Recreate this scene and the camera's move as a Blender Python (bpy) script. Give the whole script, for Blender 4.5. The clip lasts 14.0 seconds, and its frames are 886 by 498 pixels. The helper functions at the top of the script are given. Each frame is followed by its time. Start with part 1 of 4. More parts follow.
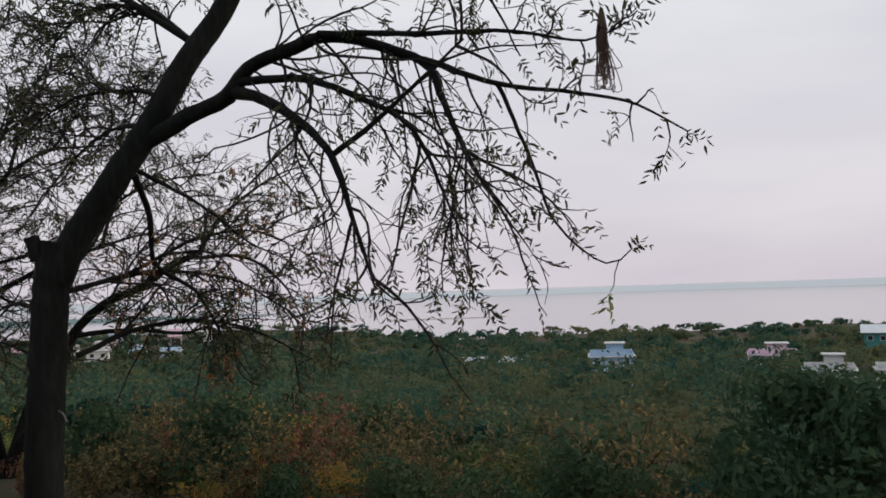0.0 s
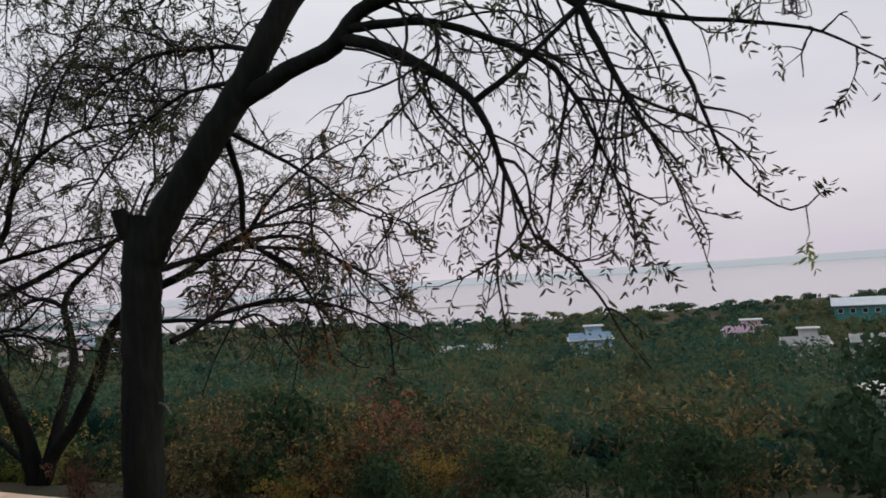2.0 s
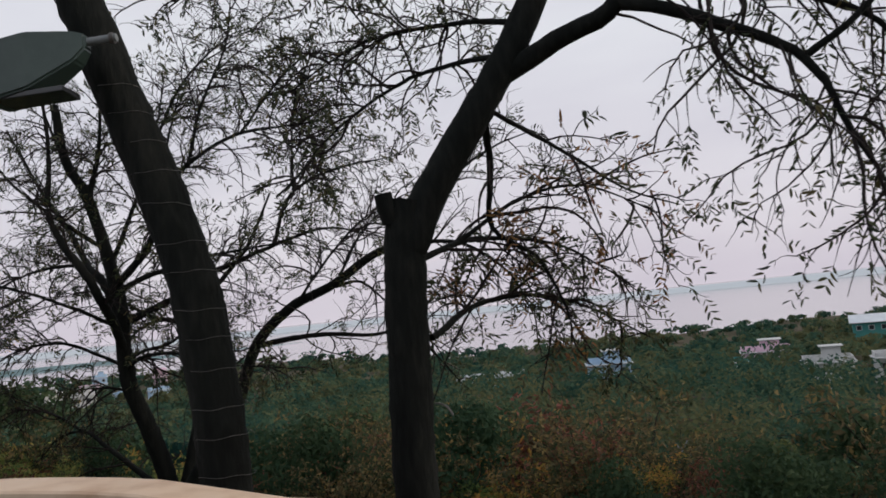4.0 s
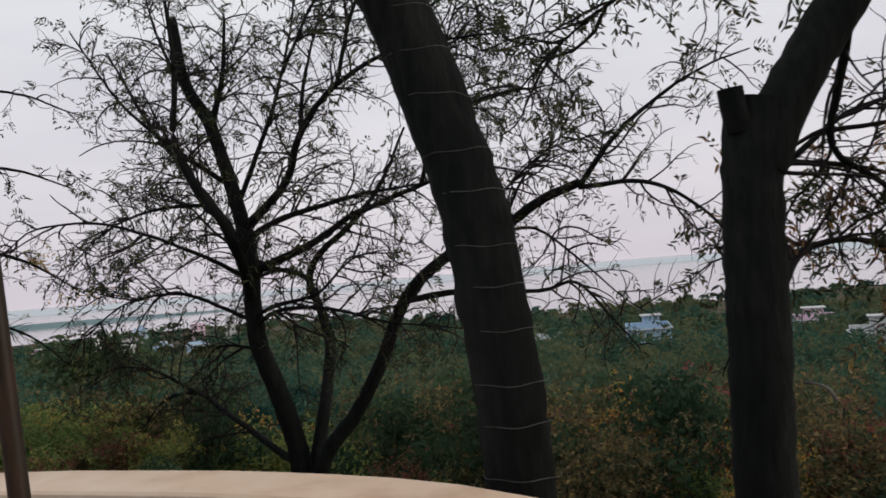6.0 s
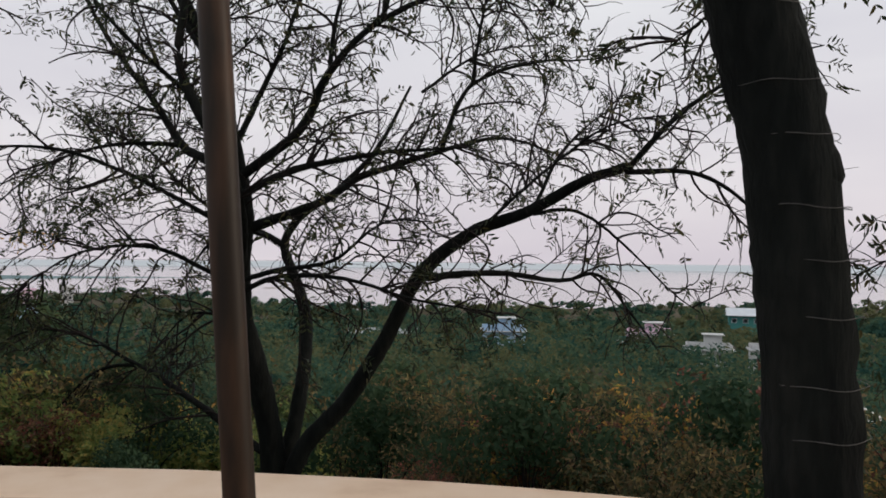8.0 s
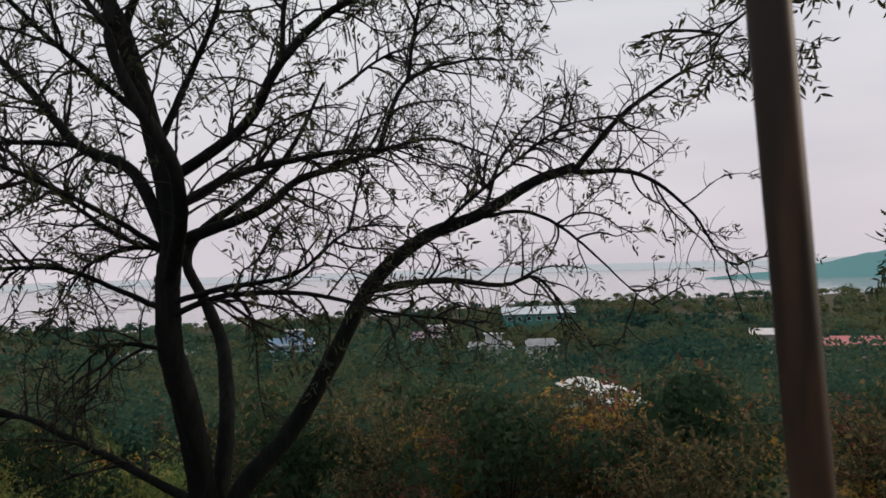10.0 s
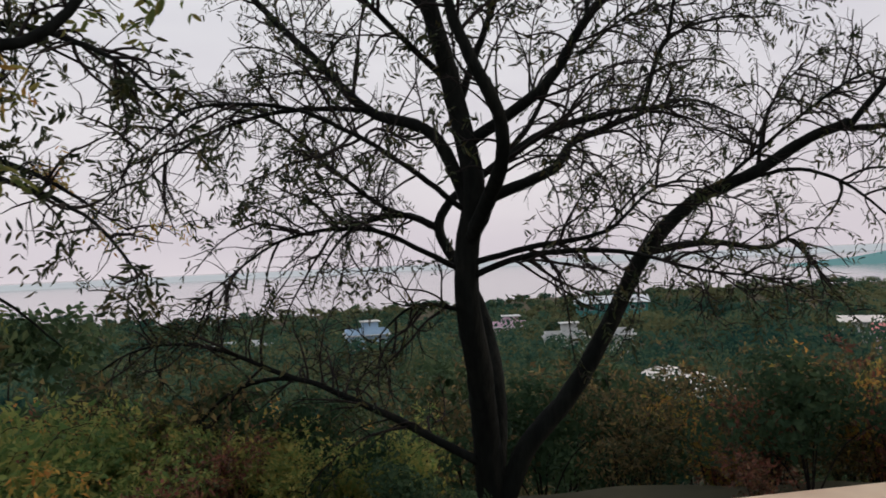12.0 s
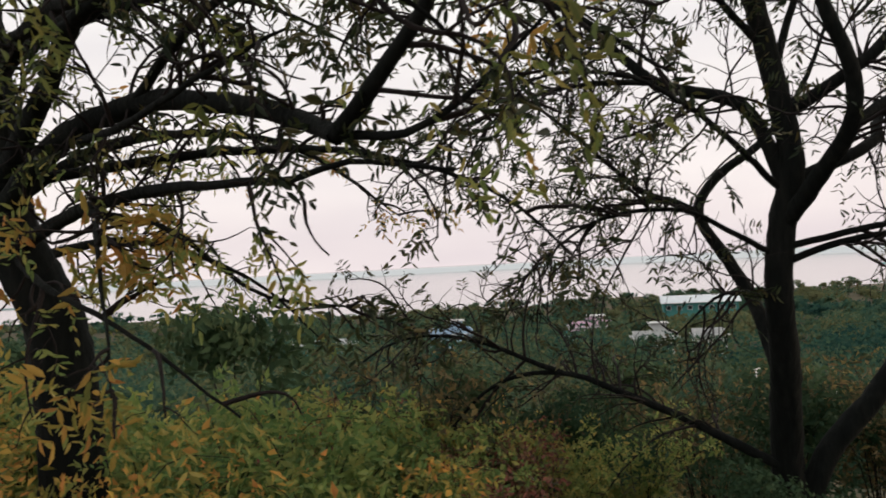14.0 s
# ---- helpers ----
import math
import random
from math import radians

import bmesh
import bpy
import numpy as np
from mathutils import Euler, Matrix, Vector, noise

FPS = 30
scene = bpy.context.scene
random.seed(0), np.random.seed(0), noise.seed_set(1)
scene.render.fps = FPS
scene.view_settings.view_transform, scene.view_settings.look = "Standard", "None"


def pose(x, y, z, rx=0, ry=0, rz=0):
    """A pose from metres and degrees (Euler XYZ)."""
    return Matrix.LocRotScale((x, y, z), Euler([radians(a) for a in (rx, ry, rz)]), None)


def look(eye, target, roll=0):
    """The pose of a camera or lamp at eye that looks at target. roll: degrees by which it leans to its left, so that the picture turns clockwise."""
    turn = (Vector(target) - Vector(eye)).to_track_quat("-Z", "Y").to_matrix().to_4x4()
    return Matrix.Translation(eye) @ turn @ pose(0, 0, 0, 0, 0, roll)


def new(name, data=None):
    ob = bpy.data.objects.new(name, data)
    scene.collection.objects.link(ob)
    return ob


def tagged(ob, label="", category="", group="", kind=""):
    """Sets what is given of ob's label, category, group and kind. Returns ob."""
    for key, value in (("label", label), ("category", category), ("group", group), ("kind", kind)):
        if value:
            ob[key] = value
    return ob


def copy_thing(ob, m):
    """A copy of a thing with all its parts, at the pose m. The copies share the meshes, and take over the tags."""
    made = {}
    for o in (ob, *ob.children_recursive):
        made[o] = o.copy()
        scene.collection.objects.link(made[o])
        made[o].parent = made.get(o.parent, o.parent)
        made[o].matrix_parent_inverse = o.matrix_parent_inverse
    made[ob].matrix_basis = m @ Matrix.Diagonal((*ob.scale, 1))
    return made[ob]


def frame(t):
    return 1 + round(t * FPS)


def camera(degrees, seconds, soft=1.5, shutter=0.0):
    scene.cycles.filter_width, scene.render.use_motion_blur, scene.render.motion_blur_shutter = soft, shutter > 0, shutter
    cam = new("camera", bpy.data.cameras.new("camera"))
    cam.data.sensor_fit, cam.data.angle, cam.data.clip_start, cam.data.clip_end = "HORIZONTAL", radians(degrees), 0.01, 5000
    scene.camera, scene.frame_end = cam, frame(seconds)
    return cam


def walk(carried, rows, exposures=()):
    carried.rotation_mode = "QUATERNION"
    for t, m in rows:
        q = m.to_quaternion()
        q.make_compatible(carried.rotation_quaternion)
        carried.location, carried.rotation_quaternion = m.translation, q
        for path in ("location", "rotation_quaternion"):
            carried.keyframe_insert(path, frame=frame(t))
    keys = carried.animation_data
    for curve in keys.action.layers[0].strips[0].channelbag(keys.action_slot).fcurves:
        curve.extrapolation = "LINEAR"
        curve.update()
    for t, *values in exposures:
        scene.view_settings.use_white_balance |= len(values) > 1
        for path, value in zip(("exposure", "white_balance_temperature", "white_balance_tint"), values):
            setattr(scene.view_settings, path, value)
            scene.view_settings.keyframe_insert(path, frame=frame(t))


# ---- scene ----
cam = camera(60.0, 14.0, soft=1.7, shutter=0.2)
PATH = [
    (0, (-0.278, 0.72, 1.828), (-0.362, 2.716, 1.926), -1.9),
    (0.5, (-0.489, 0.861, 1.813), (-0.565, 2.857, 1.902), -3.1),
    (1, (-0.728, 1.045, 1.784), (-0.781, 3.043, 1.859), -3.7),
    (1.5, (-1.052, 1.117, 1.732), (-1.056, 3.116, 1.784), -4.1),
    (2, (-1.394, 1.215, 1.715), (-1.405, 3.214, 1.784), -4.1),
    (2.5, (-1.801, 1.352, 1.632), (-1.816, 3.35, 1.726), -4.4),
    (3, (-2.221, 1.488, 1.598), (-2.221, 3.485, 1.7), -4.7),
    (3.5, (-2.686, 1.413, 1.589), (-2.656, 3.409, 1.709), -4.9),
    (4, (-3.126, 1.621, 1.591), (-3.147, 3.616, 1.738), -5.8),
    (4.2, (-3.242, 1.758, 1.614), (-3.296, 3.753, 1.745), -4.7),
    (6.3, (-4.803, 3.078, 1.623), (-4.932, 5.074, 1.678), -4.4),
    (6.5, (-4.948, 3.227, 1.603), (-5.066, 5.222, 1.668), -3.0),
    (7, (-5.389, 3.409, 1.589), (-5.427, 5.408, 1.638), -1.7),
    (7.5, (-5.721, 3.498, 1.579), (-5.633, 5.496, 1.624), -0.3),
    (8, (-6.02, 3.718, 1.54), (-5.774, 5.702, 1.562), 0.6),
    (8.2, (-6.12, 3.803, 1.515), (-5.809, 5.779, 1.539), 0.6),
    (10.5, (-7.674, 4.661, 1.539), (-6.843, 6.48, 1.58), -2.2),
    (11, (-8.067, 4.797, 1.436), (-7.283, 6.637, 1.483), -2.4),
    (11.5, (-8.416, 4.936, 1.447), (-7.716, 6.81, 1.479), -2.1),
    (12, (-8.816, 5.139, 1.376), (-8.179, 7.035, 1.401), -2.7),
    (12.5, (-9.151, 5.371, 1.396), (-8.553, 7.279, 1.429), -2.8),
    (13, (-9.528, 5.576, 1.362), (-8.963, 7.494, 1.396), -2.4),
    (13.5, (-9.861, 5.732, 1.399), (-9.337, 7.662, 1.433), -2.0),
    (14, (-10.162, 5.902, 1.351), (-9.718, 7.852, 1.385), -3.0),
]
walk(cam, [(t, look(eye, target, roll)) for t, eye, target, roll in PATH],
     exposures=[(0, 0.05, 6420, 12), (4, 0.02, 6330, 13), (7.5, 0.1, 6500, 11), (11, 0.03, 6480, 12), (12.5, 0.14, 6650, 12), (14, 0.4, 7000, 11)])

# ---- world and sun ----
SUN_EL, SUN_AZ = radians(14), radians(98)
world = bpy.data.worlds.new("sky")
scene.world = world
world.use_nodes = True
wn, wl = world.node_tree.nodes, world.node_tree.links
wn.clear()
w_out = wn.new("ShaderNodeOutputWorld")
w_bg = wn.new("ShaderNodeBackground")
w_sky = wn.new("ShaderNodeTexSky")
w_sky.sky_type = "NISHITA"
w_sky.sun_disc = False
w_sky.sun_elevation = SUN_EL
w_sky.sun_rotation = SUN_AZ
w_sky.dust_density = 4.0
w_sky.air_density = 1.0
w_tc = wn.new("ShaderNodeTexCoord")
w_map = wn.new("ShaderNodeMapping")
w_map.inputs["Scale"].default_value = (1.2, 1.2, 5.0)
w_cl = wn.new("ShaderNodeTexNoise")
w_cl.inputs["Scale"].default_value = 1.6
w_cl.inputs["Detail"].default_value = 4.0
w_cl.inputs["Roughness"].default_value = 0.45
w_ramp = wn.new("ShaderNodeValToRGB")
w_ramp.color_ramp.elements[0].position = 0.30
w_ramp.color_ramp.elements[0].color = (6.5, 6.25, 6.9, 1)
w_ramp.color_ramp.elements[1].position = 0.62
w_ramp.color_ramp.elements[1].color = (7.7, 7.5, 7.9, 1)
w_mix = wn.new("ShaderNodeMix")
w_mix.data_type = "RGBA"
w_mix.inputs["Factor"].default_value = 0.92
wl.new(w_tc.outputs["Generated"], w_map.inputs["Vector"])
wl.new(w_map.outputs["Vector"], w_cl.inputs["Vector"])
wl.new(w_cl.outputs["Fac"], w_ramp.inputs["Fac"])
wl.new(w_sky.outputs["Color"], w_mix.inputs["A"])
wl.new(w_ramp.outputs["Color"], w_mix.inputs["B"])
# rosy near the horizon, whiter and cooler overhead
w_sep = wn.new("ShaderNodeSeparateXYZ")
w_grad = wn.new("ShaderNodeValToRGB")
w_grad.color_ramp.elements[0].position = 0.0
w_grad.color_ramp.elements[0].color = (0.97, 0.93, 0.93, 1)
w_grad.color_ramp.elements[1].position = 0.32
w_grad.color_ramp.elements[1].color = (1.03, 1.07, 1.04, 1)
w_mul = wn.new("ShaderNodeMix")
w_mul.data_type = "RGBA"
w_mul.blend_type = "MULTIPLY"
w_mul.inputs["Factor"].default_value = 1.0
wl.new(w_tc.outputs["Generated"], w_sep.inputs["Vector"])
wl.new(w_sep.outputs["Z"], w_grad.inputs["Fac"])
wl.new(w_mix.outputs["Result"], w_mul.inputs["A"])
wl.new(w_grad.outputs["Color"], w_mul.inputs["B"])
wl.new(w_mul.outputs["Result"], w_bg.inputs["Color"])
w_bg.inputs["Strength"].default_value = 0.1
wl.new(w_bg.outputs["Background"], w_out.inputs["Surface"])

sun = new("sun", bpy.data.lights.new("sun", "SUN"))
sun.data.energy = 1.3
sun.data.angle = radians(10)
sun.data.color = (1.0, 0.84, 0.68)
sun_way = Vector((math.sin(SUN_AZ) * math.cos(SUN_EL), math.cos(SUN_AZ) * math.cos(SUN_EL), math.sin(SUN_EL)))
sun.matrix_world = look(sun_way * 50, (0, 0, 0))


# ---- materials ----
def material(name, colours, scale=6.0, rough=0.85, bump=0.4, detail=6.0, metal=0.0, island=0.0, stretch=(1, 1, 1), bump_dist=0.02, spec=0.5, each=0.0, glow=None, span=None):
    """Noise-mixed colours (dark to light), with grain, broad stains and relief; island: share of random colour per loose piece."""
    m = bpy.data.materials.new(name)
    m.use_nodes = True
    n, l = m.node_tree.nodes, m.node_tree.links
    b = n["Principled BSDF"]
    b.inputs["Roughness"].default_value = rough
    b.inputs["Metallic"].default_value = metal
    b.inputs["Specular IOR Level"].default_value = spec
    tc = n.new("ShaderNodeTexCoord")
    mp = n.new("ShaderNodeMapping")
    mp.inputs["Scale"].default_value = stretch
    l.new(tc.outputs["Object"], mp.inputs["Vector"])
    fine = n.new("ShaderNodeTexNoise")
    fine.inputs["Scale"].default_value = scale
    fine.inputs["Detail"].default_value = detail
    broad = n.new("ShaderNodeTexNoise")
    broad.inputs["Scale"].default_value = scale * 0.13
    broad.inputs["Detail"].default_value = 3
    l.new(mp.outputs["Vector"], fine.inputs["Vector"])
    l.new(mp.outputs["Vector"], broad.inputs["Vector"])
    add = n.new("ShaderNodeMath")
    add.operation = "MULTIPLY_ADD"
    add.inputs[1].default_value = 0.5
    l.new(fine.outputs["Fac"], add.inputs[0])
    half = n.new("ShaderNodeMath")
    half.operation = "MULTIPLY"
    half.inputs[1].default_value = 0.5
    l.new(broad.outputs["Fac"], half.inputs[0])
    l.new(half.outputs[0], add.inputs[2])
    fac = add.outputs[0]
    if island:
        geo = n.new("ShaderNodeNewGeometry")
        mx = n.new("ShaderNodeMix")
        mx.inputs["Factor"].default_value = island
        l.new(fac, mx.inputs["A"])
        l.new(geo.outputs["Random Per Island"], mx.inputs["B"])
        fac = mx.outputs["Result"]
    if each:
        info = n.new("ShaderNodeObjectInfo")
        mo = n.new("ShaderNodeMix")
        mo.inputs["Factor"].default_value = each
        l.new(fac, mo.inputs["A"])
        l.new(info.outputs["Random"], mo.inputs["B"])
        fac = mo.outputs["Result"]
    if glow:
        b.inputs["Emission Color"].default_value = (*glow, 1)
        b.inputs["Emission Strength"].default_value = 1.0
    ramp = n.new("ShaderNodeValToRGB")
    els = ramp.color_ramp.elements
    lo, hi = span or ((0.08, 0.92) if island else (0.3, 0.7))
    for k, c in enumerate(colours):
        pos = lo + (hi - lo) * k / max(1, len(colours) - 1)
        e = els[k] if k < 2 else els.new(pos)
        e.position, e.color = pos, (*c, 1)
    els_sorted = sorted(range(len(els)), key=lambda q: els[q].position)
    for k, c in zip(els_sorted, colours):
        els[k].color = (*c, 1)
    l.new(fac, ramp.inputs["Fac"])
    l.new(ramp.outputs["Color"], b.inputs["Base Color"])
    if bump:
        bp = n.new("ShaderNodeBump")
        bp.inputs["Strength"].default_value = bump
        bp.inputs["Distance"].default_value = bump_dist
        l.new(fine.outputs["Fac"], bp.inputs["Height"])
        l.new(bp.outputs["Normal"], b.inputs["Normal"])
    return m


def leafy(m, share=0.35):
    """Lets some light through thin leaves."""
    n, l = m.node_tree.nodes, m.node_tree.links
    b = n["Principled BSDF"]
    tr = n.new("ShaderNodeBsdfTranslucent")
    src = b.inputs["Base Color"].links[0].from_socket
    l.new(src, tr.inputs["Color"])
    mix = n.new("ShaderNodeMixShader")
    mix.inputs["Fac"].default_value = share
    l.new(b.outputs["BSDF"], mix.inputs[1])
    l.new(tr.outputs["BSDF"], mix.inputs[2])
    l.new(mix.outputs["Shader"], n["Material Output"].inputs["Surface"])
    return m


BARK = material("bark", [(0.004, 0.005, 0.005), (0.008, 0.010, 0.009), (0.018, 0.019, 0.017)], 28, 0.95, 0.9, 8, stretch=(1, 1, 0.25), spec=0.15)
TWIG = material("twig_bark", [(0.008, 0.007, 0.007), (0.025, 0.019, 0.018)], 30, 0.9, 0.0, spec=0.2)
NEEM = leafy(material("neem_leaf", [(0.012, 0.022, 0.011), (0.025, 0.039, 0.016), (0.048, 0.062, 0.022), (0.1, 0.075, 0.028)], 9, 0.55, 0, island=0.75, spec=0.3))
DRY = leafy(material("dry_leaf", [(0.03, 0.032, 0.018), (0.07, 0.05, 0.026), (0.13, 0.075, 0.036), (0.26, 0.15, 0.045), (0.2, 0.07, 0.045)], 5, 0.6, 0, island=0.8, spec=0.3), 0.5)
BUSH = leafy(material("bush_leaf", [(0.045, 0.085, 0.035), (0.085, 0.14, 0.045), (0.15, 0.19, 0.055), (0.27, 0.22, 0.06)], 5, 0.6, 0, island=0.6, spec=0.3, each=0.45), 0.65)
RED = leafy(material("red_leaf", [(0.05, 0.045, 0.024), (0.12, 0.055, 0.036), (0.26, 0.09, 0.065), (0.14, 0.11, 0.036)], 5, 0.6, 0, island=0.8, spec=0.3))
# leaf greens shifted to teal, with the haze of distance put into the colour
WOODS = leafy(material("woods_leaf_haze_tint", [(0.011, 0.040, 0.034), (0.022, 0.067, 0.055), (0.040, 0.095, 0.068), (0.070, 0.119, 0.071), (0.123, 0.134, 0.067)], 0.11, 0.9, 0, island=0.08, spec=0.1, each=0.2, span=(0.42, 0.6)), 0.45)
WITHERED = leafy(material("withered_leaf", [(0.035, 0.058, 0.030), (0.064, 0.083, 0.038), (0.112, 0.099, 0.051), (0.176, 0.128, 0.064), (0.304, 0.240, 0.088)], 4, 0.7, 0, island=0.75, spec=0.2), 0.4)
SHADE = leafy(material("deep_green_leaf", [(0.018, 0.044, 0.027), (0.033, 0.071, 0.039), (0.063, 0.105, 0.051), (0.135, 0.138, 0.054)], 2.0, 0.75, 0, island=0.35, spec=0.15, each=0.3), 0.35)
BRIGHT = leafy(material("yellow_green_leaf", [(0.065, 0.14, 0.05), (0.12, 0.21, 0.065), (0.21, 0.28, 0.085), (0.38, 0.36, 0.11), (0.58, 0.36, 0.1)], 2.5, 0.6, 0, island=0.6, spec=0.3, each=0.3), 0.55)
GOLD = leafy(material("golden_leaf", [(0.14, 0.17, 0.05), (0.3, 0.27, 0.07), (0.5, 0.32, 0.08), (0.5, 0.22, 0.07)], 5, 0.6, 0, island=0.8, spec=0.3), 0.68)
OLIVE = leafy(material("olive_leaf", [(0.038, 0.074, 0.035), (0.068, 0.108, 0.041), (0.115, 0.135, 0.047), (0.189, 0.155, 0.061)], 3, 0.7, 0, island=0.45, spec=0.2, each=0.35), 0.4)
SOIL = material("hill_soil", [(0.03, 0.036, 0.022), (0.06, 0.055, 0.03), (0.12, 0.085, 0.05)], 1.3, 0.95, 0.6, 8, bump_dist=0.1, spec=0.2)
ROAD = material("road_asphalt", [(0.035, 0.035, 0.036), (0.055, 0.054, 0.053)], 60, 0.9, 0.5, bump_dist=0.01)
CREAM = material("cream_paint", [(0.46, 0.29, 0.18), (0.68, 0.51, 0.36), (0.76, 0.61, 0.47)], 5, 0.7, 0.25, 8, bump_dist=0.01)
BRICK_WASH = material("brick_red_wash", [(0.24, 0.10, 0.06), (0.36, 0.17, 0.10), (0.45, 0.26, 0.16)], 5, 0.8, 0.35, 8, bump_dist=0.01)
RUST = material("rusty_paint", [(0.011, 0.007, 0.005), (0.019, 0.012, 0.007), (0.083, 0.041, 0.022)], 16, 0.55, 0.4, stretch=(1, 1, 0.2), bump_dist=0.004, spec=0.25)
STEEL = material("wire_steel", [(0.05, 0.05, 0.048), (0.2, 0.19, 0.18)], 25, 0.5, 0.1, metal=0.7)
LAMP_GREEN = material("green_enamel", [(0.019, 0.039, 0.036), (0.039, 0.065, 0.058)], 12, 0.4, 0.1)
GREY = material("grey_metal", [(0.12, 0.14, 0.15), (0.2, 0.22, 0.23)], 12, 0.45, 0.1)
BLUE_SHEET = material("blue_plastic", [(0.02, 0.09, 0.45), (0.04, 0.15, 0.6)], 8, 0.4, 0.1)
STRAW = material("dry_straw", [(0.05, 0.035, 0.03), (0.12, 0.075, 0.055)], 20, 0.95, 0)
WALL_BLUE = material("blue_wash", [(0.30, 0.45, 0.62), (0.42, 0.58, 0.74)], 0.7, 0.85, 0.1)
WALL_WHITE = material("white_wash", [(0.42, 0.44, 0.45), (0.62, 0.63, 0.62)], 0.7, 0.85, 0.1)
WALL_PINK = material("pink_wash", [(0.62, 0.42, 0.55), (0.76, 0.58, 0.68)], 0.7, 0.85, 0.1)
WALL_TEAL = material("teal_wash", [(0.04, 0.19, 0.18), (0.06, 0.25, 0.23)], 0.7, 0.85, 0.1)
ROOF_TIN = material("tin_sheet", [(0.50, 0.56, 0.60), (0.68, 0.73, 0.76)], 0.6, 0.5, 0.1, stretch=(1, 1, 1))
ROOF_GREY = material("grey_sheet", [(0.26, 0.29, 0.3), (0.36, 0.39, 0.4)], 0.6, 0.6, 0.1)
ROOF_RED = material("red_sheet", [(0.50, 0.13, 0.13), (0.62, 0.22, 0.21)], 0.6, 0.6, 0.1)
ROOF_WHITE = material("white_sheet", [(0.68, 0.64, 0.60), (0.82, 0.78, 0.74)], 0.6, 0.6, 0.1)
PANE = material("dark_glass", [(0.02, 0.025, 0.03), (0.04, 0.045, 0.05)], 2, 0.12, 0)
# emission in the next three stands in for haze; the land itself is unlit
FAR_BLUE = material("distant_land_haze_glow", [(0.06, 0.08, 0.08), (0.09, 0.10, 0.10)], 0.01, 1.0, 0, spec=0.0, glow=(0.38, 0.41, 0.44))
HILL = material("distant_hill_haze_glow", [(0.04, 0.07, 0.06), (0.07, 0.1, 0.08)], 0.02, 1.0, 0, spec=0.0, glow=(0.07, 0.17, 0.19))
TOWN_HILL = material("town_hill_haze_glow", [(0.04, 0.06, 0.05), (0.07, 0.09, 0.07)], 0.02, 1.0, 0, spec=0.0, glow=(0.09, 0.13, 0.15))
SAND = material("river_sand", [(0.25, 0.22, 0.2), (0.36, 0.32, 0.29)], 0.1, 0.9, 0.1)
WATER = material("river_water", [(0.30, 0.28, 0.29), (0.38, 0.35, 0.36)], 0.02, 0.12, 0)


# ---- builders ----
def mesh_ob(name, verts, faces, mat, parent=None, label="", smooth=False):
    me = bpy.data.meshes.new(name)
    if isinstance(verts, np.ndarray):
        k = faces.shape[1]
        me.vertices.add(len(verts))
        me.vertices.foreach_set("co", verts.astype(np.float32).ravel())
        me.loops.add(faces.size)
        me.loops.foreach_set("vertex_index", faces.astype(np.int32).ravel())
        me.polygons.add(len(faces))
        me.polygons.foreach_set("loop_start", np.arange(0, faces.size, k, dtype=np.int32))
        me.update(calc_edges=True)
        me.validate()
    else:
        me.from_pydata(verts, [], faces)
        me.update()
    if smooth:
        me.polygons.foreach_set("use_smooth", [True] * len(me.polygons))
    me.materials.append(mat)
    ob = new(name, me)
    if parent:
        ob.parent = parent
        if label:
            ob["label"] = label
    return ob


def part(name, bm, mat, parent, label=""):
    me = bpy.data.meshes.new(name)
    bm.to_mesh(me)
    bm.free()
    me.materials.append(mat)
    ob = new(name, me)
    ob.parent = parent
    if label:
        ob["label"] = label
    return ob


def box(bm, x0, x1, y0, y1, z0, z1, bevel=0.0):
    r = bmesh.ops.create_cube(bm, size=1)
    bmesh.ops.transform(bm, matrix=Matrix.LocRotScale(((x0 + x1) / 2, (y0 + y1) / 2, (z0 + z1) / 2), None, (x1 - x0, y1 - y0, z1 - z0)), verts=r["verts"])
    if bevel:
        es = list({e for v in r["verts"] for e in v.link_edges})
        bmesh.ops.bevel(bm, geom=es, offset=bevel, segments=2, affect="EDGES", profile=0.5)
    return bm


def spline(pts, step):
    """A smooth curve through the points, sampled about every step metres."""
    p = [np.array(q, float) for q in pts]
    p = [2 * p[0] - p[1]] + p + [2 * p[-1] - p[-2]]
    out = []
    for a, b, c, d in zip(p, p[1:], p[2:], p[3:]):
        n = max(1, int(np.linalg.norm(c - b) / step))
        for k in range(n):
            t = k / n
            out.append(0.5 * (2 * b + (c - a) * t + (2 * a - 5 * b + 4 * c - d) * t * t + (3 * b - a - 3 * c + d) * t ** 3))
    out.append(p[-2])
    return np.array(out)


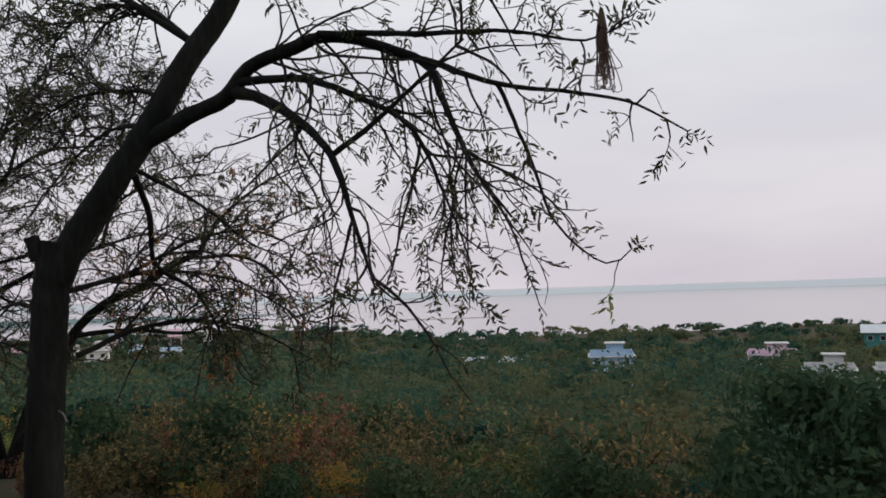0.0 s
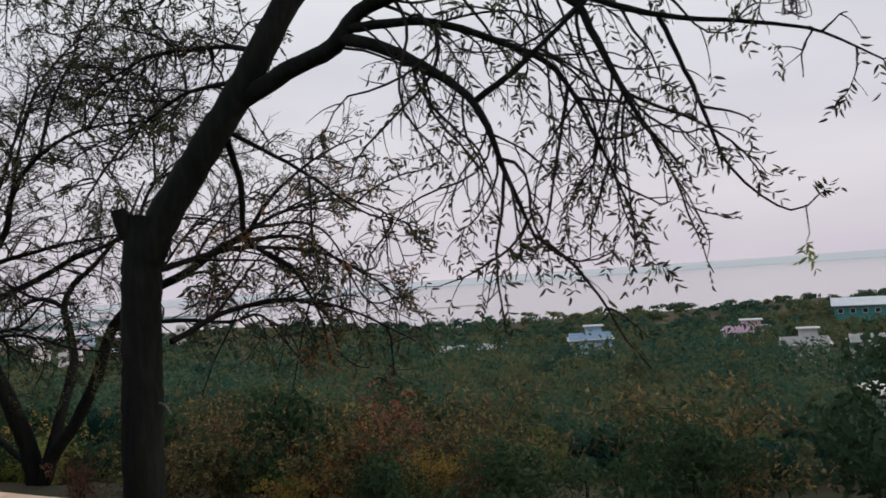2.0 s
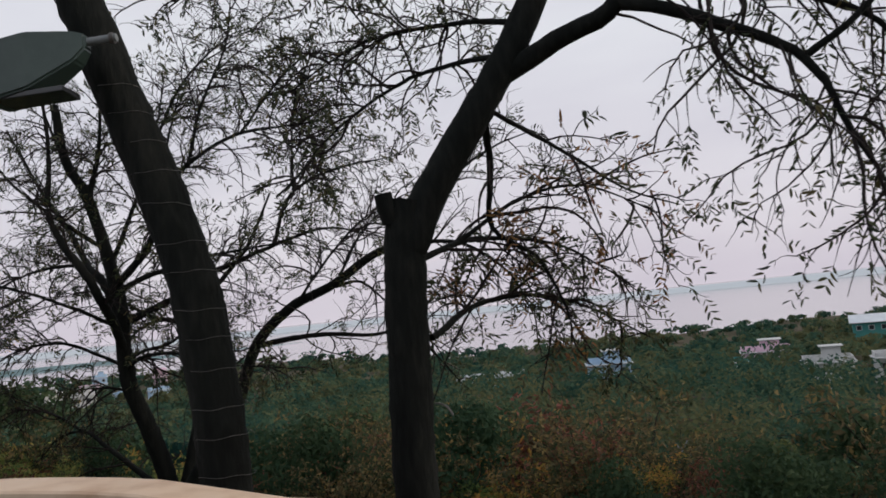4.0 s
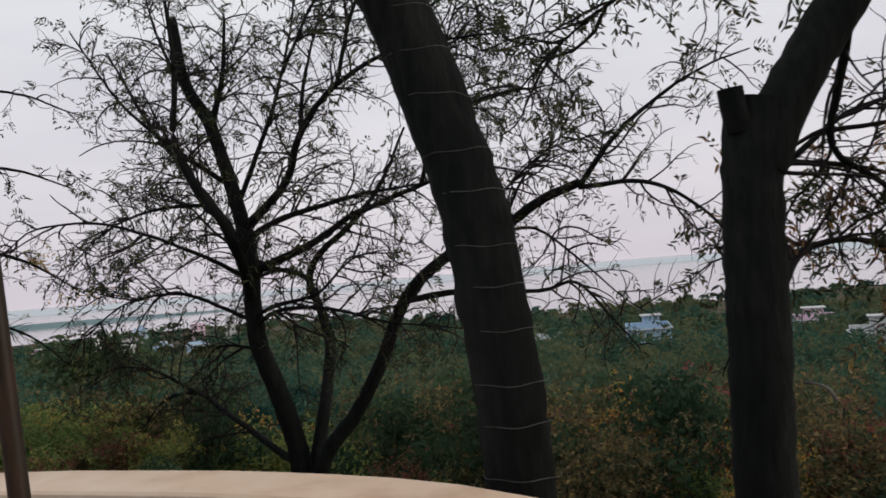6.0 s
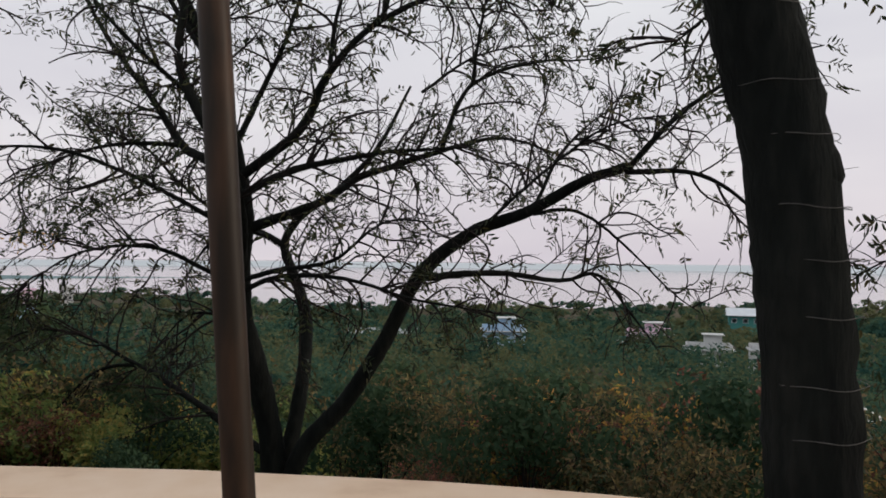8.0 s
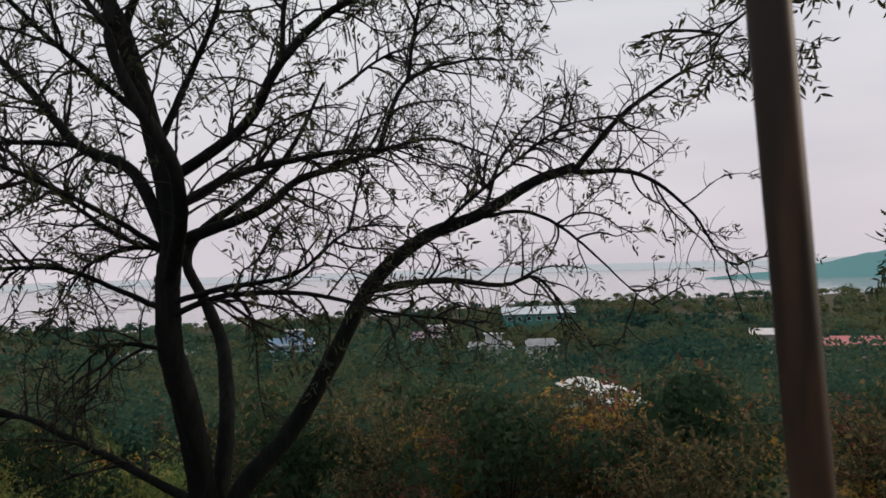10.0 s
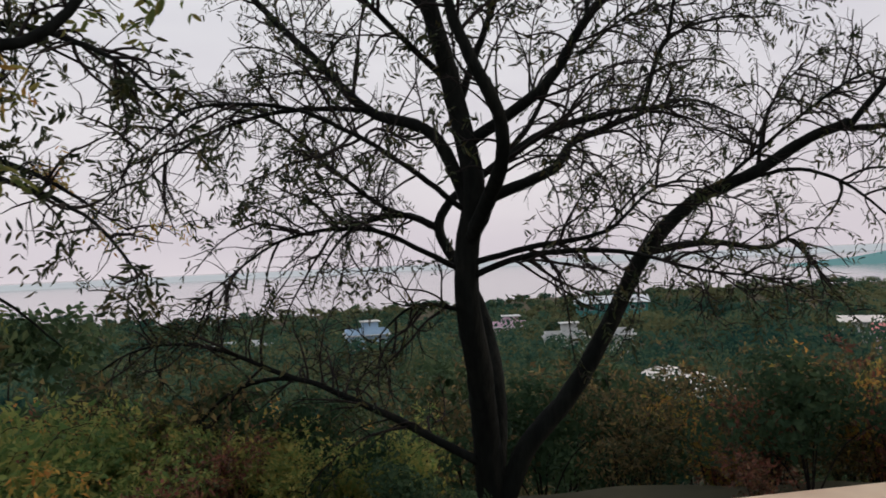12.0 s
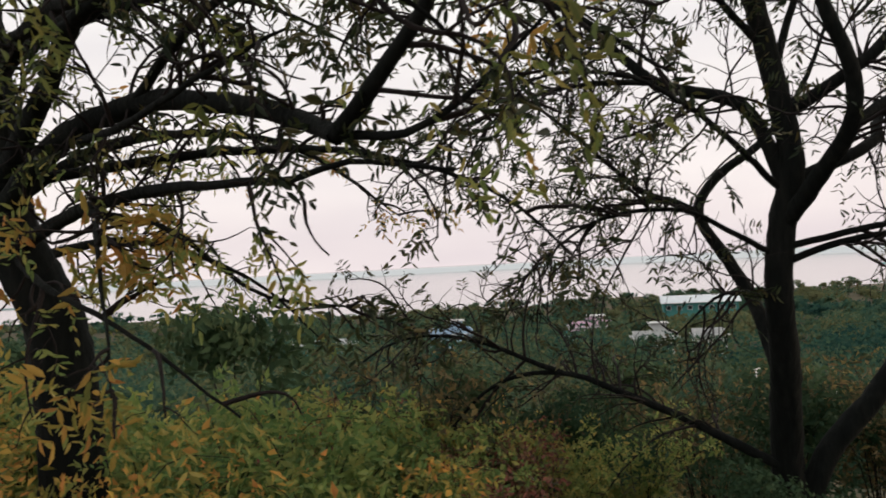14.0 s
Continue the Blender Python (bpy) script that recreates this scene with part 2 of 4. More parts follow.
class Tubes:
    """Gathers tapered tubes of one ring count into one mesh."""

    def __init__(self, sides):
        self.sides, self.v, self.f, self.n = sides, [], [], 0

    def add(self, path, radii, rough=0.0, rng=None):
        s, m = self.sides, len(path)
        tan = np.gradient(path, axis=0)
        tan /= np.linalg.norm(tan, axis=1, keepdims=True) + 1e-9
        ref = np.array([0.3, 1, 0.2]) if abs(tan[0][2]) > 0.8 else np.array([0, 0, 1.0])
        u = np.cross(tan, ref)
        u /= np.linalg.norm(u, axis=1, keepdims=True) + 1e-9
        w = np.cross(tan, u)
        a = np.linspace(0, 2 * np.pi, s, endpoint=False)
        r = np.array(radii)[:, None] * np.ones(s)
        if rough:
            r = r * (1 + rough * rng.normal(size=r.shape))
        ring = path[:, None, :] + r[..., None] * (np.cos(a)[None, :, None] * u[:, None, :] + np.sin(a)[None, :, None] * w[:, None, :])
        self.v.append(ring.reshape(-1, 3))
        i = np.arange(m - 1)[:, None] * s + np.arange(s)[None]
        j = np.arange(m - 1)[:, None] * s + (np.arange(s)[None] + 1) % s
        self.f.append(np.stack([i, j, j + s, i + s], -1).reshape(-1, 4) + self.n)
        tip = np.arange(s)
        if s == 4:
            self.f.append((tip + (m - 1) * s)[None] + self.n)
        self.n += m * s

    def make(self, name, mat, parent, label="", smooth=True):
        return mesh_ob(name, np.concatenate(self.v), np.concatenate(self.f), mat, parent, label, smooth)


class Leaves:
    """Gathers lance-shaped leaflets, each a folded blade of four corners and a midrib."""

    def __init__(self):
        self.base, self.way, self.side, self.size, self.width = [], [], [], [], []

    def add(self, base, way, side, size, width):
        self.base.append(base), self.way.append(way), self.side.append(side), self.size.append(size), self.width.append(width)

    def compound(self, rng, base, way, length, pairs, leaf, slim=0.26):
        """A pinnate leaf: pairs of leaflets along a drooping rib."""
        way = way / (np.linalg.norm(way) + 1e-9)
        flat = np.cross(way, rng.normal(size=3))
        flat /= np.linalg.norm(flat) + 1e-9
        for k in range(pairs):
            t = (k + 0.6) / pairs
            p = base + way * length * t + np.array([0, 0, -0.35 * length * t * t])
            for sgn in (-1, 1):
                if rng.random() < 0.12:
                    continue
                d = way * rng.uniform(0.45, 0.9) + sgn * flat + np.array([0, 0, rng.uniform(-0.7, 0.1)])
                d /= np.linalg.norm(d)
                s = leaf * rng.uniform(0.7, 1.2)
                self.add(p, d, np.cross(d, rng.normal(size=3)), s, s * slim)

    def make(self, name, mat, parent, label="", fine=False):
        b, d, s = np.array(self.base), np.array(self.way), np.array(self.side)
        L, W = np.array(self.size)[:, None], np.array(self.width)[:, None]
        s = s - d * (s * d).sum(1, keepdims=True)
        s = s / (np.linalg.norm(s, axis=1, keepdims=True) + 1e-9)
        up = np.cross(d, s)
        tip = b + d * L - up * L * 0.16
        if fine:
            # a lance shape with two corners a side, bent along its length
            rows = [b] + [b + d * L * t + sg * s * W * w + up * (W * 0.2 - L * 0.05 * t) for sg, t, w in ((1, 0.26, 0.46), (1, 0.64, 0.42))] + [tip] + [b + d * L * t - s * W * w + up * (W * 0.2 - L * 0.05 * t) for t, w in ((0.64, 0.42), (0.26, 0.46))]
            v = np.stack(rows, 1).reshape(-1, 3)
            i = np.arange(len(b))[:, None] * 6
            f = np.concatenate([i + np.array([[0, 1, 2, 3]]), i + np.array([[0, 3, 4, 5]])])
            return mesh_ob(name, v, f, mat, parent, label)
        m1 = b + d * L * 0.42 + s * W * 0.5 + up * W * 0.25
        m2 = b + d * L * 0.42 - s * W * 0.5 + up * W * 0.25
        v = np.stack([b, m1, tip, m2], 1).reshape(-1, 3)
        i = np.arange(len(b))[:, None] * 4
        f = np.concatenate([i + np.array([[0, 1, 2]]), i + np.array([[0, 2, 3]])])
        return mesh_ob(name, v, f, mat, parent, label)


def grow(rng, tubes, leaves, path, r0, spec, level=0):
    """Side shoots along a branch: they arch out and droop, carry finer shoots and end in leaf sprays."""
    seglen = np.linalg.norm(np.diff(path, axis=0), axis=1)
    total = seglen.sum()
    cum = np.concatenate([[0], np.cumsum(seglen)])
    count = rng.poisson(spec["density"][level] * total)
    for k in range(count):
        t = rng.uniform(spec["from"][level], 1.0) * total
        i = min(np.searchsorted(cum, t) - 1, len(path) - 2)
        i = max(i, 0)
        p = path[i] + (path[i + 1] - path[i]) * ((t - cum[i]) / (seglen[i] + 1e-9))
        tan = (path[i + 1] - path[i]) / (seglen[i] + 1e-9)
        side = np.cross(tan, rng.normal(size=3))
        side /= np.linalg.norm(side) + 1e-9
        d = tan * rng.uniform(0.3, 0.9) + side * rng.uniform(0.6, 1.0) + np.array(spec["lean"]) * rng.uniform(0.3, 1)
        d /= np.linalg.norm(d)
        length = spec["length"][level] * rng.uniform(0.5, 1.25) * (1 - spec.get("tip", 0.5) * (t / total) ** 2)
        n = 10 if level == 0 else 6
        q, pts = p.copy(), [p.copy()]
        bend = rng.normal(size=3) * 0.17
        turn = rng.uniform(0.35, 0.8)
        lift = rng.uniform(0.1, 0.55) if rng.random() < 0.6 else 0.0
        for m in range(n):
            q = q + d * length / n
            pts.append(q.copy())
            # shoots sag, sway back past their turn and lift their tips
            u = (m + 1) / n
            sway = bend if u < turn else -bend * 0.9
            d = d + np.array([0, 0, -spec["droop"] * rng.uniform(0.4, 1.1) * u * 0.8 + (lift if u > 0.65 else 0)]) + sway * rng.uniform(0.3, 1.3) + rng.normal(size=3) * 0.08
            d /= np.linalg.norm(d)
        pts = np.array(pts)
        rr = spec["radius"][level] * rng.uniform(0.7, 1.2) * (0.6 + 0.4 * length / spec["length"][level])
        tubes.add(pts, np.linspace(rr, rr * 0.35, len(pts)))
        if level < 1:
            grow(rng, tubes, leaves, pts, rr, spec, level + 1)
        if level == 1 or rng.random() < 0.7:
            for m in range(rng.poisson(spec["leaves"][level])):
                f = 1 - 0.6 * rng.random() ** 1.6
                a = int(f * (len(pts) - 2))
                w = (pts[a + 1] - pts[a]) / length * n + rng.normal(size=3) * 0.7 + np.array([0, 0, -0.35])
                leaves.compound(rng, pts[a + 1], w, spec["rib"] * rng.uniform(0.6, 1.2), spec["pairs"], spec["leaf"], spec.get("slim", 0.26))


def tree(name, label, seed, stems, limbs, spec, leaf_mats):
    """stems and limbs: (points, radius at start, radius at end); limbs carry shoots."""
    rng = np.random.default_rng(seed)
    base = Vector(stems[0][0][0])
    root = tagged(new(name), label, "tree")
    root.location = base
    off = np.array(base)
    for k, (pts, ra, rb) in enumerate(stems):
        path = spline(pts, 0.06) - off
        wob = np.cumsum(rng.normal(size=path.shape) * 0.0016, axis=0)
        t = Tubes(14)
        rad = np.linspace(ra, rb, len(path))
        if k == 0:
            rad[:8] *= np.linspace(1.35, 1.0, 8)
        t.add(path + wob, rad, 0.035, rng)
        if name == "banded_neem_tree":
            kz = path[:, 2] + off[2]
            kn = Tubes(12)
            sel = (kz > 1.6) & (kz < 2.05)
            kn.add(path[sel] + np.array([0.035, -0.02, 0]), 0.03 + 0.08 * np.sin(np.linspace(0.05, 3.1, sel.sum())), 0.05, rng)
            kn.make("burl", BARK, root, "swollen knee of the trunk")
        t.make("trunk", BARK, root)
    shoots, leaves = Tubes(4), [Leaves() for _ in leaf_mats]
    for pts, ra, rb, *own in limbs:
        path = spline(pts, 0.08) - off
        wob = np.cumsum(rng.normal(size=path.shape) * 0.003, axis=0)
        wob[0] = 0
        t = Tubes(8)
        t.add(path + wob, np.linspace(ra, rb, len(path)), 0.05, rng)
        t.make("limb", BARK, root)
        s2 = dict(spec, **(own[0] if own else {}))
        pick = leaves[s2.get("mat", rng.integers(len(leaves)))]
        grow(rng, shoots, pick, path + wob, rb, s2)
        for m in range(3):
            pick.compound(rng, path[-1], path[-1] - path[-2] + rng.normal(size=3) * 0.03, spec["rib"], spec["pairs"], spec["leaf"], spec.get("slim", 0.26))
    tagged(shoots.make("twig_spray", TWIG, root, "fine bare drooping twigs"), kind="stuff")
    for lv, mt in zip(leaves, leaf_mats):
        if lv.base:
            tagged(lv.make("foliage", mt, root, "sparse narrow pinnate leaves", fine=True), kind="stuff")
    return root


# ---- ground, road, parapet ----
def smooth(a, b, x):
    t = np.clip((x - a) / (b - a), 0, 1)
    return t * t * (3 - 2 * t)


def edge_y(x):
    """The terrace's outer edge, in plan."""
    return np.interp(x, [-400, -30, -14, -12, -10, -8, -7.2, -5.8, -5.1, -4.7, -4.0, -3.5, -2, 0, 10, 60, 400], [40, 16, 8.3, 7.6, 7.0, 6.58, 6.4, 6.05, 5.84, 5.66, 5.3, 5.07, 4.4, 3.5, -1, -18, -60])


DROP_D = [0, 0.4, 4, 8, 14, 25, 45, 80, 130, 200, 300, 420, 6000]
DROP_Z = [0, -0.35, -0.45, -2.0, -4.6, -8.0, -12.5, -16.5, -19.5, -22.5, -24.6, -25.6, -25.8]


def shore(az):
    return np.interp(az, [-180, -80, -70, -16, -10, -5, 0, 15, 40, 55, 75, 180], [5200, 5200, 640, 600, 520, 440, 392, 430, 540, 580, 640, 900])


def ground_z(x, y):
    x, y = np.asarray(x, float), np.asarray(y, float)
    d = (y - edge_y(x)) * 0.93
    z = np.interp(d, DROP_D, DROP_Z)
    far = np.hypot(x + 4, y - 2)
    z = z + smooth(1, 12, d) * (0.35 * np.sin(x * 0.55 + y * 0.2) * np.cos(y * 0.41) + smooth(20, 80, d) * 0.9 * np.sin(x * 0.06) * np.cos(y * 0.05))
    az = np.degrees(np.arctan2(x + 4, y - 2))
    s = shore(az)
    z = z - 2.2 * smooth(s - 6, s + 25, far) * (y > 60)
    # unseen rise added behind the road to block skylight, lower towards -x
    unseen_bank = (0.08 + 0.92 * smooth(-8, 0, x)) * np.interp(-d, [0, 6.4, 7.2, 10, 16, 40, 200], [0, 0, 0.5, 4.0, 9.0, 20.0, 30.0])
    return np.where(d < 0, unseen_bank, z)


rings = np.concatenate([[0.01], np.arange(0.6, 16, 0.6), 16 * 1.07 ** np.arange(0, 84)])
rings = rings[rings < 4900]
angles = np.linspace(0, 2 * np.pi, 240, endpoint=False)
R, T = np.meshgrid(rings, angles, indexing="ij")
gx, gy = -5 + R * np.sin(T), 5 + R * np.cos(T)
gz = ground_z(gx, gy)
gv = np.stack([gx, gy, gz], -1).reshape(-1, 3)
gi = np.arange(len(rings) - 1)[:, None] * 240 + np.arange(240)[None]
gj = np.arange(len(rings) - 1)[:, None] * 240 + (np.arange(240)[None] + 1) % 240
gf = np.stack([gi, gi + 240, gj + 240, gj], -1).reshape(-1, 4)
tagged(mesh_ob("ground", gv, gf, SOIL, smooth=True), "brown and green hillside falling to a river plain", "ground", kind="structure")

road_v, road_f = [], []
for k, x in enumerate(np.linspace(-40, 30, 141)):
    y = float(edge_y(x))
    road_v += [(x, y - 0.42, 0.012), (x, y - 5.6, 0.012)]
    if k:
        road_f.append((2 * k - 2, 2 * k - 1, 2 * k + 1, 2 * k))
tagged(mesh_ob("road", road_v, road_f, ROAD), "worn grey asphalt hill road beside the parapet", "road", kind="structure")

water_v, water_f = [], []
for k, az in enumerate(np.linspace(-72, 100, 120)):
    a = radians(az)
    r0 = float(shore(az)) - 4
    for r in (min(r0, 4700), 4800):
        water_v.append((-4 + r * math.sin(a), 2 + r * math.cos(a), -26.0))
    if k:
        water_f.append((2 * k - 2, 2 * k - 1, 2 * k + 1, 2 * k))
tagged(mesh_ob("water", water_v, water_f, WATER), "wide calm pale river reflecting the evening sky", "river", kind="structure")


def parapet(x0, x1, n):
    """A low masonry wall that follows the terrace edge, with a flat coping."""
    root = tagged(new("parapet"), "low brick-red parapet wall with flat cream-painted coping", "parapet", kind="structure")
    for name, inner, outer, z0, z1, mat, bev in (("wall_body", 0.31, 0.04, -0.5, PARAPET_Z - 0.07, BRICK_WASH, 0), ("coping", 0.335, 0.0, PARAPET_Z - 0.07, PARAPET_Z, CREAM, 0.012)):
        bm = bmesh.new()
        prev = None
        for x in np.linspace(x0, x1, n):
            y = float(edge_y(x))
            z1x = z1 + parapet_rise(x)
            ring = [(y - inner, z0), (y - inner, z1x - bev), (y - inner + bev, z1x), (y - outer - bev, z1x), (y - outer, z1x - bev), (y - outer, z0)]
            cur = [bm.verts.new((x, a, b + (parapet_rise(x) if (b == z0 and name == "coping") else 0))) for a, b in ring]
            if prev:
                for q in range(6):
                    bm.faces.new((prev[q], prev[(q + 1) % 6], cur[(q + 1) % 6], cur[q]))
            else:
                bm.faces.new(cur)
            prev = cur
        bm.faces.new(prev[::-1])
        bmesh.ops.recalc_face_normals(bm, faces=bm.faces)
        part(name, bm, mat, root)
    return root


PARAPET_Z = 0.88


def parapet_rise(x):
    return float(np.interp(x, [-12, -10, -9, -8, -6.5, -5.6, -4.8, -4, 0, 10], [-0.15, -0.13, -0.09, -0.05, -0.015, -0.015, -0.035, -0.11, -0.15, -0.15]))


parapet(-16, 8, 97)

# ---- neem trees ----
NEEM_SPEC = dict(density=(7.5, 9.0), length=(0.85, 0.34), radius=(0.0112, 0.0046), droop=0.30, lean=(0, 0, 0.1), leaves=(0.75, 0.72), rib=0.15, pairs=4, leaf=0.062, slim=0.27)
NEEM_SPEC["from"] = (0.15, 0.2)
DROOP = dict(mat=0, density=(8.0, 6.5), length=(1.15, 0.32), droop=0.42, lean=(0, 0, -0.45), tip=0.25)
RIGHT = dict(density=(5.0, 6.0), length=(0.6, 0.26), mat=0, droop=0.42, tip=0.6)
BACK = dict(mat=0, density=(9.5, 9.5), leaves=(0.85, 0.85))
DENSE = dict(density=(9.0, 8.0), leaves=(0.45, 0.45))

# bent tree with a sawn stub: trunk, leaning limb, long arching boughs
tree("neem_tree", "dark neem tree with a stub and long arching boughs", 3,
     [([(-3.50, 6.25, -0.55), (-3.47, 6.25, 0.5), (-3.43, 6.25, 1.4), (-3.40, 6.25, 2.0), (-3.36, 6.25, 2.25)], 0.135, 0.125),
      ([(-3.38, 6.25, 1.95), (-3.22, 6.25, 2.27), (-2.92, 6.25, 2.70), (-2.66, 6.27, 3.08), (-2.40, 6.3, 3.55), (-2.06, 6.3, 4.05), (-1.9, 6.3, 4.7)], 0.115, 0.07),
      ([(-3.46, 6.2, 2.12), (-3.49, 6.17, 2.23), (-3.5, 6.16, 2.29)], 0.06, 0.05)],
     [([(-2.68, 6.25, 2.98), (-2.3, 6.2, 3.17), (-2.03, 6.15, 3.28), (-1.85, 6.08, 3.46), (-1.5, 6.0, 3.56), (-1.18, 5.9, 3.59), (-0.59, 5.75, 3.35), (-0.47, 5.65, 3.1), (-0.27, 5.6, 2.61), (-0.03, 5.6, 2.27)], 0.072, 0.007, dict(DROOP, density=(9.0, 7.5))),
      ([(-1.99, 6.13, 3.29), (-1.8, 6.05, 3.22), (-1.51, 5.9, 3.04), (-1.19, 5.6, 2.69), (-1.04, 5.5, 2.23), (-0.92, 5.4, 1.86)], 0.045, 0.007, DROOP),
      ([(-0.58, 5.7, 3.33), (-0.11, 5.52, 3.1), (0.35, 5.45, 3.0), (0.7, 5.38, 2.88), (0.98, 5.3, 2.7)], 0.022, 0.005, RIGHT),
      ([(-1.3, 5.85, 3.58), (-0.46, 5.58, 3.46), (0.01, 5.45, 3.4), (0.42, 5.33, 3.28), (0.66, 5.2, 3.34)], 0.026, 0.005, RIGHT),
      ([(-0.1, 5.55, 3.1), (0.09, 5.56, 2.62), (0.23, 5.53, 2.18), (0.52, 5.49, 1.92), (0.67, 5.45, 2.0)], 0.016, 0.004, RIGHT),
      ([(-1.19, 5.6, 2.69), (-0.95, 5.55, 2.85), (-0.65, 5.55, 3.1), (-0.3, 5.5, 3.4)], 0.022, 0.008, DROOP),
      ([(-2.84, 6.35, 2.78), (-2.81, 6.6, 2.46), (-2.82, 6.76, 2.07), (-2.54, 6.84, 1.85), (-2.37, 6.92, 1.48), (-2.35, 7.0, 1.23)], 0.028, 0.006, dict(BACK, mat=1, density=(7.0, 8.0), leaves=(0.9, 0.8))),
      ([(-2.84, 6.35, 2.8), (-2.39, 6.5, 2.52), (-2.0, 6.47, 2.21), (-1.68, 6.4, 2.06)], 0.018, 0.004, BACK),
      ([(-3.34, 6.3, 1.88), (-3.07, 6.75, 2.01), (-2.86, 7.0, 2.05), (-2.3, 7.2, 1.95), (-1.8, 7.3, 1.6)], 0.024, 0.005, BACK),
      ([(-2.1, 6.3, 4.0), (-1.5, 6.1, 4.2), (-0.8, 5.9, 4.2), (-0.2, 5.7, 3.9), (0.2, 5.5, 3.6)], 0.04, 0.006, RIGHT),
      ([(-2.3, 6.3, 3.7), (-3.2, 6.6, 4.3), (-4.2, 6.9, 4.4), (-5.0, 7.1, 4.0)], 0.03, 0.006),
      ([(-2.55, 6.3, 3.3), (-3.0, 6.7, 3.5), (-3.6, 7.0, 3.55), (-4.2, 7.2, 3.3)], 0.022, 0.005),
      ([(-2.7, 6.3, 3.1), (-3.3, 6.9, 3.2), (-3.9, 7.4, 3.0), (-4.4, 7.7, 2.6)], 0.02, 0.005),
      ([(-1.93, 6.1, 3.35), (-1.45, 5.95, 3.3), (-1.05, 5.85, 3.13), (-0.68, 5.75, 2.88), (-0.45, 5.7, 2.4), (-0.3, 5.65, 1.95)], 0.034, 0.005, DROOP),
      ([(-3.3, 6.4, 1.4), (-2.9, 6.9, 1.6), (-2.3, 7.3, 1.55), (-1.7, 7.5, 1.2)], 0.024, 0.005, BACK),
      ([(-3.07, 6.75, 2.01), (-2.6, 7.0, 2.3), (-2.1, 7.1, 2.35), (-1.6, 7.1, 2.1)], 0.018, 0.004, dict(BACK, mat=1, density=(6.5, 8.0), leaves=(0.7, 0.7))),
      ([(0.6, 5.46, 1.96), (0.55, 5.35, 1.88), (0.53, 5.3, 1.80), (0.5, 5.28, 1.76)], 0.004, 0.002, dict(mat=2, density=(0, 0))),
      ([(-2.0, 6.3, 4.1), (-1.6, 6.5, 4.6), (-0.9, 6.6, 4.6), (-0.2, 6.5, 4.1), (0.1, 6.4, 3.5)], 0.03, 0.006, RIGHT),
      ([(-2.3, 6.3, 3.7), (-2.8, 6.6, 4.1), (-3.4, 6.8, 4.2), (-3.9, 7.0, 3.9)], 0.03, 0.006)],
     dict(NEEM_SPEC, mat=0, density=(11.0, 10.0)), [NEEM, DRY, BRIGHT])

# thick leaning trunk by the parapet
bt = tree("banded_neem_tree", "thick dark leaning neem trunk wound with wire", 5,
     [([(-4.47, 6.02, -0.6), (-4.51, 6.02, 0.65), (-4.53, 6.02, 1.2), (-4.57, 6.02, 1.6), (-4.64, 6.02, 2.0), (-4.79, 6.02, 2.5), (-5.02, 6.02, 3.2), (-5.3, 6.02, 4.1), (-5.45, 6.02, 5.0)], 0.155, 0.125)],
     [([(-5.32, 5.85, 4.2), (-4.9, 6.3, 4.9), (-4.3, 6.5, 5.2)], 0.05, 0.01)], NEEM_SPEC, [NEEM])

